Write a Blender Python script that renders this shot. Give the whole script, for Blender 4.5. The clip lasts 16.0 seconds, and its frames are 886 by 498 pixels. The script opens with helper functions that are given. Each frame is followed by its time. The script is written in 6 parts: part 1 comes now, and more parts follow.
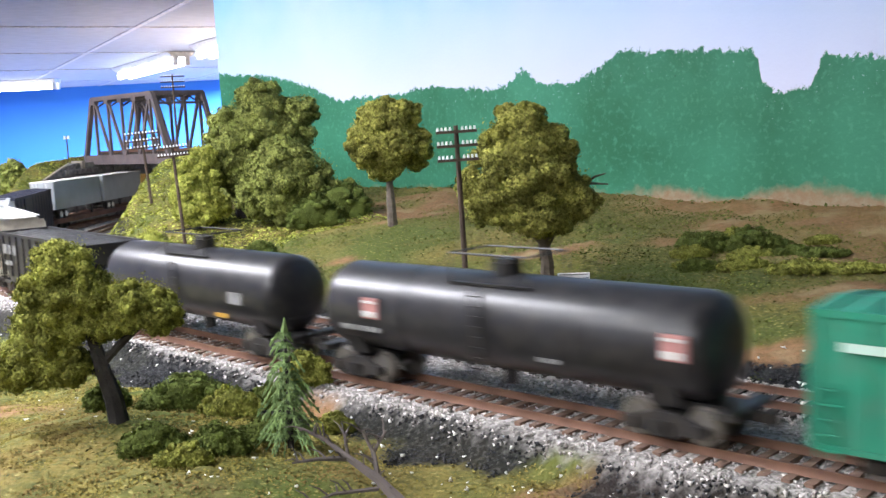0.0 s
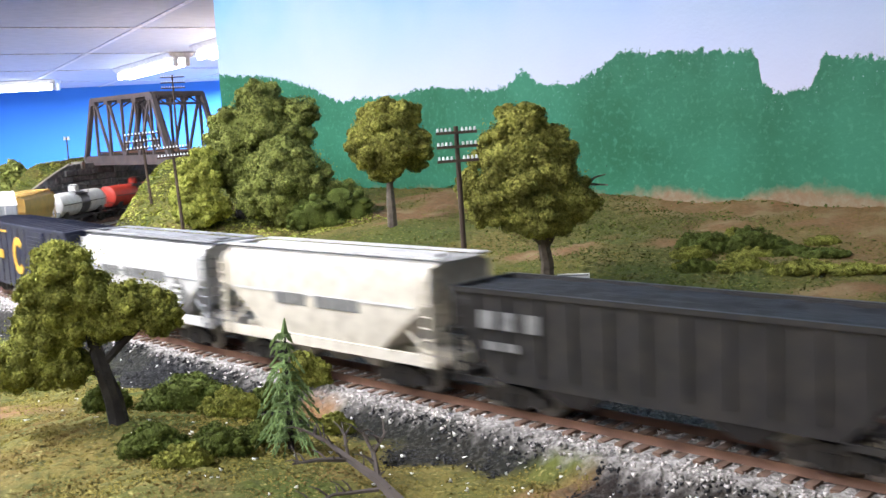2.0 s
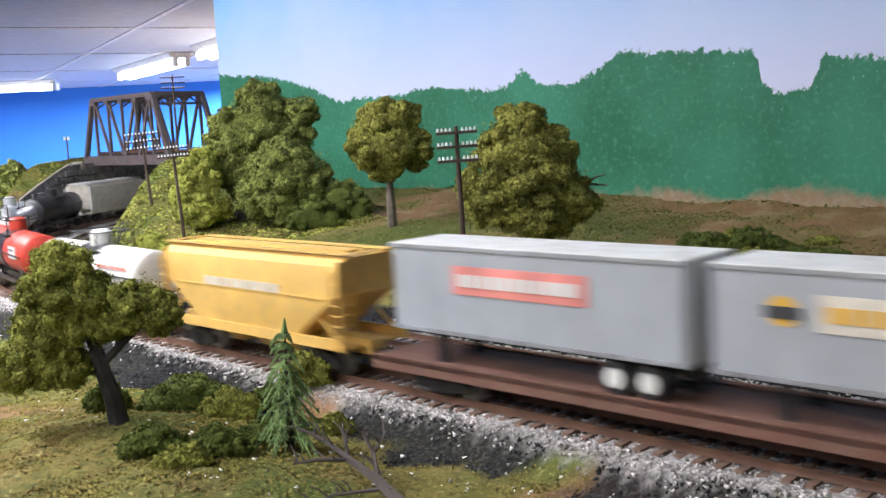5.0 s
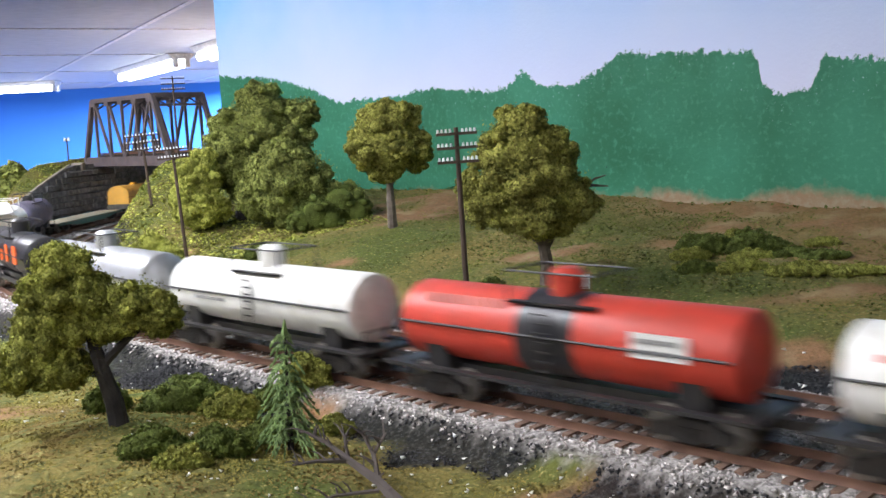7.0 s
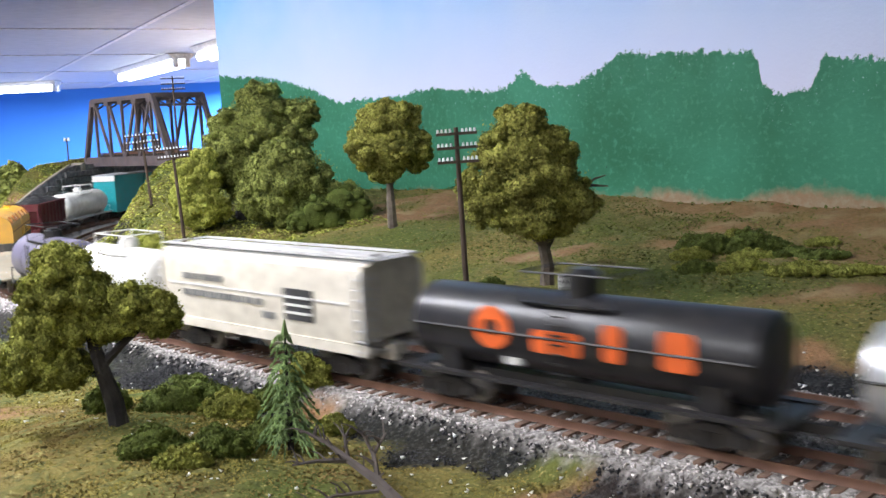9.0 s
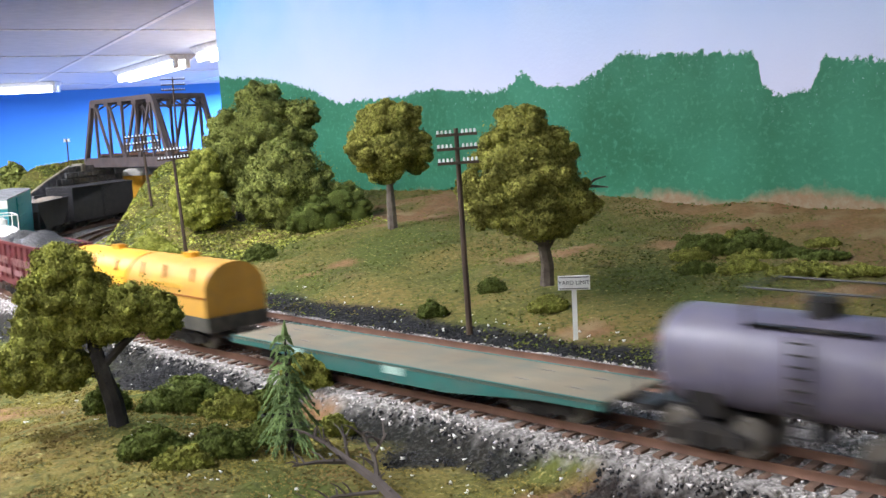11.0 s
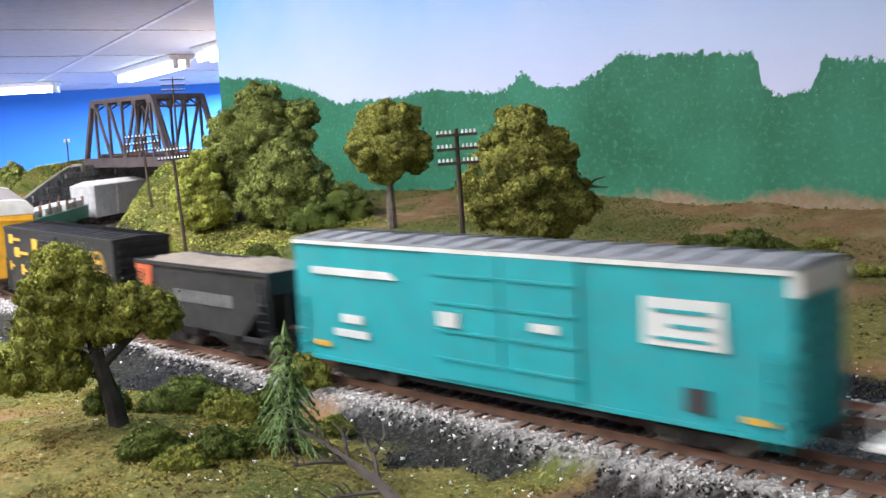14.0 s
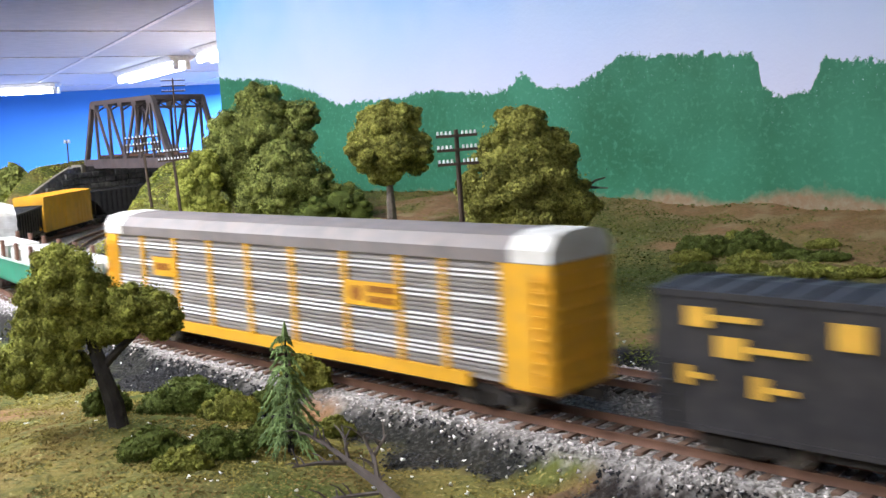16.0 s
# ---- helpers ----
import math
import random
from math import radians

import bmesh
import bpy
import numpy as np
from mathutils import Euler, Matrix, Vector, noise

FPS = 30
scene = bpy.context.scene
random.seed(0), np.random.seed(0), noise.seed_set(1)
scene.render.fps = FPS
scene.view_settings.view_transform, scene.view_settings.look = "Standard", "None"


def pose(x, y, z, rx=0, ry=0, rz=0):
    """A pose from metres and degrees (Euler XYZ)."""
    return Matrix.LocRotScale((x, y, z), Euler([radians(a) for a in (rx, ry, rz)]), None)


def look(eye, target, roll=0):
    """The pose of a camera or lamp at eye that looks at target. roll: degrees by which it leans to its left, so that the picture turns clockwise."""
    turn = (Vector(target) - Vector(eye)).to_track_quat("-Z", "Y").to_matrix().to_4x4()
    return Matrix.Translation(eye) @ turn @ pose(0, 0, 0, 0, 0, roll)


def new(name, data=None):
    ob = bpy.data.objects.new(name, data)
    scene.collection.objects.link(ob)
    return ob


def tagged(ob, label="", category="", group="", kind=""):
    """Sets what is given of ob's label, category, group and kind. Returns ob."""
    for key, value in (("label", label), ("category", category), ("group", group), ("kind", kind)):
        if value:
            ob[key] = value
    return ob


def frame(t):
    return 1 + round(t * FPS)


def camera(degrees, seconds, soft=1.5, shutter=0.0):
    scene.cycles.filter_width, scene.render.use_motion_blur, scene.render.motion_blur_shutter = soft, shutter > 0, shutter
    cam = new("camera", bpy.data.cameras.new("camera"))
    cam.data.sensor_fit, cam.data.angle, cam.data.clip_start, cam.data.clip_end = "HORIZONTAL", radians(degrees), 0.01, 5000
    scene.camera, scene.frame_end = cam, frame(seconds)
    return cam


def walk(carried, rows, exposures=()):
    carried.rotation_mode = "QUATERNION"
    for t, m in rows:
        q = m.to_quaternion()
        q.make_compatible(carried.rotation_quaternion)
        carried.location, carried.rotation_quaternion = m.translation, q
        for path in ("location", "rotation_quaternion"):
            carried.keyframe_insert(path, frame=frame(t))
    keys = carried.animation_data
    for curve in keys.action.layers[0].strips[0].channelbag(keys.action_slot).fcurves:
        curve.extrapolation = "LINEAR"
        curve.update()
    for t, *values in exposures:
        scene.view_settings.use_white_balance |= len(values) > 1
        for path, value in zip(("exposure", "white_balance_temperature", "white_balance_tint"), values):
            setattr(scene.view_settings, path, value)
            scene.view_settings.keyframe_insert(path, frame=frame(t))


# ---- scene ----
# A model railway in 1:87: rail heads lie at z = 0, the camera stands beside the line.
EYE = (0.0, 0.0, 0.103)
PITCH, ROLL = 7.0, -2.84
cam = camera(47.3, 16.0, soft=1.5, shutter=0.8)


def view(drift):
    a = radians(PITCH - drift * 0.032)
    return look(EYE, (0, math.cos(a), EYE[2] - math.sin(a)), ROLL)


DRIFT = ((0, 0.6), (0.5, 0), (1, 0.6), (1.5, 2), (2, 2), (2.5, 1), (3, 0), (3.5, 0), (4, 0.6), (5.2, 2.5), (6.5, 4), (7, 4),
         (7.5, 4.6), (8, 4), (8.5, 3), (9, 4), (10.2, 5), (11.5, 5.8), (12, 6), (12.5, 7.2), (13, 8.5), (13.5, 6.8), (14, 6),
         (14.5, 7.2), (15, 8.8), (15.5, 9.2), (16, 7.6))
walk(cam, [(t, view(d)) for t, d in DRIFT], [(0, 0.40), (0.5, 0.38), (1.0, 0.39), (1.5, 0.36), (2.0, 0.30), (2.5, 0.16), (3.0, 0.05), (3.5, 0), (9, 0.02), (11.5, 0.08), (16, 0.08)])

# ---- light ----
world = bpy.data.worlds.new("world")
scene.world = world
world.use_nodes = True
world.node_tree.nodes["Background"].inputs[0].default_value = (0.5, 0.6, 0.8, 1)
world.node_tree.nodes["Background"].inputs[1].default_value = 0.006
CEILING = 0.56
scene.view_settings.exposure = 0.0


def tube_light(x, y, turn, power, length=1.15, width=0.10, z=CEILING - 0.075):
    lamp = bpy.data.lights.new("fluorescent_light", "AREA")
    lamp.shape, lamp.size, lamp.size_y, lamp.energy = "RECTANGLE", length, width, power
    lamp.color = (0.96, 0.965, 1.08)
    ob = new("fluorescent_light", lamp)
    ob.matrix_world = pose(x, y, z, 0, 0, turn)
    return ob


# Only rows four to six are in view; the rest are placed unseen.
SEEN_AND_ADDED_FIXTURES = ((-0.66, 0.76, -58, 13.2), (-0.48, -0.20, -58, 4.6), (-2.0, -1.0, -60, 5.0), (-1.645, 5.97, -59, 100.0), (-3.25, 7.2, 0, 50.0),
            # The last one is added behind the backdrop to brighten the blue wall.
            (-0.83, 4.62, -59, 95.0), (0.9, 3.4, -60, 14.0), (-1.15, 7.45, -59, 320.0))
for fx, fy, turn, power in SEEN_AND_ADDED_FIXTURES:
    tube_light(fx, fy, turn, power)


# ---- materials ----
def mat(name, rgb, rough=0.7, metal=0.0, spread=0.25, scale=60.0, bump=0.0, bump_scale=400.0, dirt=None, dirt_amount=0.0, emit=0.0, spec=0.4,
        island=0.0):
    """A surface with broad and fine variation, relief, and dirt with a shape of its own."""
    m = bpy.data.materials.new(name)
    m.use_nodes = True
    n, l = m.node_tree.nodes, m.node_tree.links
    b = n["Principled BSDF"]
    b.inputs["Roughness"].default_value, b.inputs["Metallic"].default_value = rough, metal
    b.inputs["Specular IOR Level"].default_value = spec
    co = n.new("ShaderNodeTexCoord")
    a = n.new("ShaderNodeTexNoise")
    a.inputs["Scale"].default_value, a.inputs["Detail"].default_value = scale, 6
    l.new(co.outputs["Object"], a.inputs["Vector"])
    r = n.new("ShaderNodeMapRange")
    r.inputs[1].default_value, r.inputs[2].default_value = 0.3, 0.7
    r.inputs[3].default_value, r.inputs[4].default_value = 1 - spread, 1 + spread
    l.new(a.outputs["Fac"], r.inputs[0])
    src = r.outputs[0]
    if island:
        g = n.new("ShaderNodeNewGeometry")
        q = n.new("ShaderNodeMapRange")
        q.inputs[3].default_value, q.inputs[4].default_value = 1 - island, 1 + island
        l.new(g.outputs["Random Per Island"], q.inputs[0])
        mu = n.new("ShaderNodeMath")
        mu.operation = "MULTIPLY"
        l.new(src, mu.inputs[0])
        l.new(q.outputs[0], mu.inputs[1])
        src = mu.outputs[0]
    v = n.new("ShaderNodeVectorMath")
    v.operation = "SCALE"
    v.inputs[0].default_value = rgb
    l.new(src, v.inputs["Scale"])
    col = v.outputs[0]
    if dirt:
        d = n.new("ShaderNodeTexNoise")
        d.inputs["Scale"].default_value, d.inputs["Detail"].default_value = scale * 2.7, 8
        l.new(co.outputs["Object"], d.inputs["Vector"])
        dr = n.new("ShaderNodeMapRange")
        dr.inputs[1].default_value, dr.inputs[2].default_value, dr.inputs[4].default_value = 0.42, 0.68, dirt_amount
        l.new(d.outputs["Fac"], dr.inputs[0])
        mx = n.new("ShaderNodeMix")
        mx.data_type = "RGBA"
        l.new(dr.outputs[0], mx.inputs["Factor"])
        l.new(col, mx.inputs[6])
        mx.inputs[7].default_value = (*dirt, 1)
        col = mx.outputs[2]
    l.new(col, b.inputs["Base Color"])
    if bump:
        e = n.new("ShaderNodeTexNoise")
        e.inputs["Scale"].default_value, e.inputs["Detail"].default_value = bump_scale, 4
        l.new(co.outputs["Object"], e.inputs["Vector"])
        bu = n.new("ShaderNodeBump")
        bu.inputs["Strength"].default_value, bu.inputs["Distance"].default_value = bump, 0.001
        l.new(e.outputs["Fac"], bu.inputs["Height"])
        l.new(bu.outputs[0], b.inputs["Normal"])
    if emit:
        b.inputs["Emission Color"].default_value, b.inputs["Emission Strength"].default_value = (1.0, 1.0, 0.97, 1), emit
    return m


GRIME = (0.10, 0.08, 0.06)
BLACK = mat("black_paint", (0.026, 0.025, 0.027), 0.45, dirt=(0.07, 0.06, 0.05), dirt_amount=0.35)
BLACK_GLOSS = mat("tank_black", (0.024, 0.024, 0.028), 0.34, dirt=(0.07, 0.062, 0.06), dirt_amount=0.35)
TRUCK = mat("truck_plastic", (0.020, 0.018, 0.017), 0.75, dirt=(0.07, 0.052, 0.038), dirt_amount=0.4)
STEEL = mat("wheel_steel", (0.28, 0.26, 0.24), 0.4, 0.8)
WHITE = mat("white_paint", (0.78, 0.77, 0.74), 0.5, spread=0.06, dirt=(0.42, 0.38, 0.32), dirt_amount=0.35)
CREAM = mat("cream_paint", (0.70, 0.65, 0.56), 0.6, spread=0.08, dirt=(0.35, 0.30, 0.24), dirt_amount=0.4)
GREY_WHITE = mat("pale_grey_paint", (0.64, 0.63, 0.63), 0.55, spread=0.08, dirt=(0.33, 0.30, 0.27), dirt_amount=0.4)
ROOF_GREY = mat("roof_grey", (0.30, 0.31, 0.33), 0.6, dirt=GRIME, dirt_amount=0.4)
SILVER = mat("aluminium_paint", (0.58, 0.59, 0.62), 0.33, 0.55, spread=0.08, dirt=(0.35, 0.33, 0.3), dirt_amount=0.3)
TRAILER = mat("trailer_grey", (0.36, 0.38, 0.41), 0.5, spread=0.08)
RED = mat("red_paint", (0.55, 0.055, 0.035), 0.45, spread=0.12, dirt=(0.25, 0.06, 0.04), dirt_amount=0.3)
PALE_RED = mat("faded_red_lettering", (0.72, 0.25, 0.22), 0.6)
MAROON = mat("oxide_red_paint", (0.135, 0.022, 0.027), 0.6, dirt=(0.12, 0.06, 0.055), dirt_amount=0.35)
BROWN = mat("brown_deck", (0.16, 0.075, 0.055), 0.7, dirt=(0.2, 0.14, 0.1), dirt_amount=0.4)
NAVY = mat("dark_blue_paint", (0.024, 0.028, 0.055), 0.5, spread=0.2, dirt=(0.085, 0.08, 0.085), dirt_amount=0.4)
CHARCOAL = mat("charcoal_paint", (0.028, 0.028, 0.033), 0.5, spread=0.2, dirt=(0.068, 0.062, 0.062), dirt_amount=0.4)
YELLOW = mat("yellow_paint", (0.80, 0.42, 0.03), 0.5, spread=0.1, dirt=(0.5, 0.27, 0.08), dirt_amount=0.3)
TAN = mat("tan_paint", (0.72, 0.45, 0.12), 0.55, spread=0.1, dirt=(0.45, 0.3, 0.14), dirt_amount=0.35)
DULL_GOLD = mat("grimy_yellow_lettering", (0.40, 0.235, 0.04), 0.6, spread=0.25, scale=250)
GOLD = mat("yellow_lettering", (0.72, 0.42, 0.06), 0.6, spread=0.15)
ORANGE = mat("orange_lettering", (0.78, 0.14, 0.03), 0.6, spread=0.15)
TEAL = mat("turquoise_paint", (0.022, 0.36, 0.39), 0.45, spread=0.1, dirt=(0.07, 0.30, 0.33), dirt_amount=0.5)
GREEN = mat("green_paint", (0.02, 0.24, 0.15), 0.5, spread=0.1, dirt=(0.09, 0.2, 0.14), dirt_amount=0.4)
DARK_GREEN = mat("dark_green_paint", (0.03, 0.15, 0.13), 0.55, spread=0.15, dirt=(0.12, 0.14, 0.12), dirt_amount=0.5)
DECK = mat("weathered_deck", (0.27, 0.225, 0.16), 0.8, spread=0.2, scale=25, dirt=(0.11, 0.16, 0.15), dirt_amount=0.45, bump=0.3)
LETTER_WHITE = mat("white_lettering", (0.70, 0.70, 0.68), 0.6, spread=0.12)
LETTER_GREY = mat("grey_lettering", (0.20, 0.20, 0.20), 0.6, spread=0.3, scale=300)
LETTER_DARK = mat("dark_lettering", (0.05, 0.05, 0.055), 0.6, spread=0.3)
COAL = mat("coal", (0.022, 0.022, 0.024), 0.55, spread=0.5, scale=500, bump=1.0, bump_scale=700, island=0.4)
GRAVEL_LOAD = mat("sand_load", (0.30, 0.25, 0.21), 0.95, spread=0.2, scale=500, bump=1.0, bump_scale=900)
RACK_GREY = mat("galvanised_panel", (0.36, 0.34, 0.335), 0.5, 0.2, spread=0.12, dirt=(0.28, 0.23, 0.2), dirt_amount=0.4)
RACK_LIGHT = mat("bright_louver", (0.80, 0.80, 0.80), 0.45, spread=0.08)
BRIDGE_METAL = mat("bridge_brown_grey", (0.115, 0.095, 0.098), 0.6, spread=0.2, dirt=(0.18, 0.12, 0.10), dirt_amount=0.35)
POLE_WOOD = mat("pole_brown", (0.075, 0.05, 0.036), 0.8, spread=0.3, bump=0.3)
INSULATOR = mat("insulator_white", (0.78, 0.80, 0.80), 0.3)
TIE_WOOD = mat("tie_brown", (0.20, 0.125, 0.09), 0.85, spread=0.35, scale=200, bump=0.4)
TIE_DARK = mat("tie_dark", (0.075, 0.062, 0.055), 0.85, spread=0.35, scale=200, bump=0.4)
RAIL_RUST = mat("rusty_rail", (0.17, 0.09, 0.06), 0.6, 0.3, spread=0.3)
STONE_GREY = mat("abutment_stone", (0.15, 0.15, 0.155), 0.85, spread=0.4, scale=60, bump=0.6, dirt=(0.42, 0.40, 0.38), dirt_amount=0.4)
STONE_CAP = mat("pale_capstone", (0.30, 0.27, 0.22), 0.85, bump=0.5)
BARK = mat("bark", (0.036, 0.032, 0.031), 0.9, spread=0.4, scale=150, bump=0.9, bump_scale=500)
BARK_PALE = mat("pale_bark", (0.13, 0.105, 0.085), 0.9, spread=0.4, scale=200, bump=0.9, bump_scale=600)
LEAF = mat("foam_foliage", (0.285, 0.28, 0.068), 0.95, spread=0.45, scale=70, island=0.45, spec=0.1)
LEAF_DARK = mat("dark_foam_foliage", (0.215, 0.24, 0.066), 0.95, spread=0.45, scale=70, island=0.45, spec=0.1)
LEAF_BRIGHT = mat("bright_foam_foliage", (0.37, 0.39, 0.085), 0.95, spread=0.3, scale=45, island=0.35, spec=0.1)
LEAF_FRONT = mat("front_tree_foliage", (0.265, 0.275, 0.062), 0.95, spread=0.45, scale=90, island=0.4, spec=0.1)
BUSH = mat("bush_foam", (0.115, 0.145, 0.035), 0.95, spread=0.35, scale=80, island=0.4, spec=0.1)
SPRUCE = mat("spruce_green", (0.17, 0.25, 0.09), 0.7, spread=0.4, scale=150, island=0.35, spec=0.2)
PEBBLE = mat("pale_ballast", (0.52, 0.48, 0.46), 0.9, spread=0.15, island=0.45)
PEBBLE_DARK = mat("cinder_grains", (0.022, 0.022, 0.025), 0.8, spread=0.2, island=0.6)
SPECK = mat("white_grains", (0.80, 0.79, 0.74), 0.8, island=0.15)
GRASS = mat("grass_flock", (0.25, 0.218, 0.056), 0.95, spread=0.4, scale=14, island=0.3, spec=0.1, dirt=(0.22, 0.14, 0.065), dirt_amount=0.7)
HILL_GRASS = mat("hillside_grass", (0.125, 0.155, 0.032), 0.95, spread=0.4, scale=12, island=0.3, spec=0.1, dirt=(0.21, 0.155, 0.06), dirt_amount=0.5)
SIGN_WHITE = mat("sign_white", (0.78, 0.78, 0.75), 0.5, spread=0.05)
BLUE_WALL = mat("blue_wall_paint", (0.035, 0.21, 0.70), 0.7, spread=0.04, scale=1.5)
ROOM_PAINT = mat("room_paint", (0.45, 0.55, 0.62), 0.8, spread=0.05, scale=2)
TILE = mat("ceiling_tile", (0.32, 0.36, 0.45), 0.9, spread=0.06, scale=20, bump=0.3, bump_scale=120)
TILE_GRID = mat("ceiling_grid", (0.42, 0.43, 0.46), 0.5)
FIXTURE = mat("fixture_enamel", (0.55, 0.56, 0.58), 0.5)
TUBE = mat("lit_tube", (0.9, 0.9, 0.9), 0.4, emit=9.0)
FLOOR_PAINT = mat("floor_concrete", (0.22, 0.21, 0.2), 0.8, scale=3)
FASCIA = mat("bench_wood", (0.25, 0.18, 0.11), 0.7, scale=8)


# ---- mesh building ----
class Shape:
    """Collects verts and faces of one part."""

    def __init__(self):
        self.v, self.f = [], []

    def add(self, verts, faces):
        k = len(self.v)
        self.v += [tuple(p) for p in verts]
        self.f += [tuple(i + k for i in q) for q in faces]
        return self

    def box(self, x0, x1, y0, y1, z0, z1, bevel=0.0):
        c = min(bevel, (x1 - x0) / 3, (y1 - y0) / 3)
        if not c:
            ring = [(x0, y0), (x1, y0), (x1, y1), (x0, y1)]
        else:
            ring = [(x0 + c, y0), (x1 - c, y0), (x1, y0 + c), (x1, y1 - c), (x1 - c, y1), (x0 + c, y1), (x0, y1 - c), (x0, y0 + c)]
        return self.loft([[(x, y, z0) for x, y in ring], [(x, y, z1) for x, y in ring]])

    def loft(self, rings, caps=True):
        k, m = len(self.v), len(rings[0])
        for r in rings:
            self.v += [tuple(p) for p in r]
        for i in range(len(rings) - 1):
            for j in range(m):
                a, b = k + i * m + j, k + i * m + (j + 1) % m
                self.f.append((a, b, b + m, a + m))
        if caps:
            self.f.append(tuple(range(k + m - 1, k - 1, -1)))
            self.f.append(tuple(range(k + (len(rings) - 1) * m, k + len(rings) * m)))
        return self

    def rod(self, p, q, r, n=6, r2=None):
        p, q = Vector(p), Vector(q)
        d = (q - p).normalized()
        a = d.orthogonal().normalized()
        b = d.cross(a)
        r2 = r if r2 is None else r2
        ring = [(math.cos(6.2832 * i / n), math.sin(6.2832 * i / n)) for i in range(n)]
        return self.loft([[p + (a * c + b * s) * r for c, s in ring], [q + (a * c + b * s) * r2 for c, s in ring]])

    def bar(self, p, q, w, hgt):
        """A square bar from p to q."""
        p, q = Vector(p), Vector(q)
        d = (q - p).normalized()
        up = Vector((0, 0, 1)) if abs(d.z) < 0.95 else Vector((0, 1, 0))
        a = d.cross(up).normalized()
        b = a.cross(d)
        off = [a * w / 2 + b * hgt / 2, -a * w / 2 + b * hgt / 2, -a * w / 2 - b * hgt / 2, a * w / 2 - b * hgt / 2]
        return self.loft([[p + o for o in off], [q + o for o in off]])

    def prism(self, profile, x0, x1):
        """profile: (y, z) points, counter-clockwise seen from +x."""
        return self.loft([[(x0, y, z) for y, z in profile], [(x1, y, z) for y, z in profile]])

    def plate(self, outline, y, thick=0.0003):
        """A flat mark on a side that faces -y; outline in (x, z)."""
        return self.loft([[(x, y, z) for x, z in outline], [(x, y - thick, z) for x, z in outline]])

    def mesh(self, name, material):
        me = bpy.data.meshes.new(name)
        me.from_pydata(self.v, [], self.f)
        me.materials.append(material)
        me.validate()
        bm = bmesh.new()
        bm.from_mesh(me)
        if len(bm.faces) < 20000:
            bmesh.ops.recalc_face_normals(bm, faces=bm.faces)
        bm.to_mesh(me)
        bm.free()
        return me


def smooth(ob, angle=35):
    me = ob.data
    me.polygons.foreach_set("use_smooth", [True] * len(me.polygons))
    me.set_sharp_from_angle(angle=radians(angle))
    return ob


def part(name, shape, material, parent=None, label="", soft=False):
    ob = new(name, shape.mesh(name, material) if isinstance(shape, Shape) else shape)
    ob.parent = parent
    if label:
        tagged(ob, label)
    if soft:
        smooth(ob)
    return ob


def thing(name, label, category, group="", at=None, kind=""):
    ob = new(name)
    ob.empty_display_size = 0.01
    if at is not None:
        ob.matrix_world = at
    return tagged(ob, label, category, group, kind)


def array_mesh(name, verts, faces, material):
    me = bpy.data.meshes.new(name)
    verts, faces = np.asarray(verts, np.float32), np.asarray(faces, np.int32)
    me.vertices.add(len(verts))
    me.vertices.foreach_set("co", verts.ravel())
    k = faces.shape[1]
    me.loops.add(faces.size)
    me.loops.foreach_set("vertex_index", faces.ravel())
    me.polygons.add(len(faces))
    me.polygons.foreach_set("loop_start", np.arange(0, faces.size, k, dtype=np.int32))
    me.materials.append(material)
    me.update(calc_edges=True)
    return me


# ---- the line of the track ----
DS = 0.005
S = np.arange(-6.1, 4.9, DS)
RADIUS, EASE_A, EASE_B = 0.9045, -0.862, -0.299
KAPPA = np.where(S < -2.0, 0.0, np.where(S < EASE_A, 1 / RADIUS, np.where(S < EASE_B, (EASE_B - S) / (EASE_B - EASE_A) / RADIUS, 0.0)))
I0 = int(np.argmin(abs(S)))
HEAD = np.concatenate([[0], np.cumsum(KAPPA[:-1] * DS)])
HEAD += -0.7655 - HEAD[I0]
TX = np.concatenate([[0], np.cumsum(np.cos(HEAD[:-1]) * DS)])
TY = np.concatenate([[0], np.cumsum(np.sin(HEAD[:-1]) * DS)])
TX += 0.2131 - TX[I0]
TY += 0.1869 - TY[I0]
TRACK_GAP = 0.0585


def on_track(s, off=0.0):
    """Plan point at s along the line, off metres to its left."""
    x, y, a = np.interp(s, S, TX), np.interp(s, S, TY), np.interp(s, S, HEAD)
    return x - np.sin(a) * off, y + np.cos(a) * off, a


def track_coords(px, py):
    """s and the offset to the left of the line for arrays of plan points."""
    m = slice(int((-2.6 + 6.1) / DS), int((2.5 + 6.1) / DS), 3)
    ax, ay, ah, ss = TX[m], TY[m], HEAD[m], S[m]
    out_s, out_d = np.empty(px.shape), np.empty(px.shape)
    for i in range(0, len(px), 20000):
        d = (px[i:i + 20000, None] - ax) ** 2 + (py[i:i + 20000, None] - ay) ** 2
        j = d.argmin(1)
        ex, ey = px[i:i + 20000] - ax[j], py[i:i + 20000] - ay[j]
        out_d[i:i + 20000] = -np.sin(ah[j]) * ex + np.cos(ah[j]) * ey
        out_s[i:i + 20000] = ss[j] + np.cos(ah[j]) * ex + np.sin(ah[j]) * ey
    return out_s, out_d


def step(x, a, b):
    t = np.clip((x - a) / (b - a), 0, 1)
    return t * t * (3 - 2 * t)


def lattice(seed, cells=64):
    return np.random.RandomState(seed).rand(cells, cells)


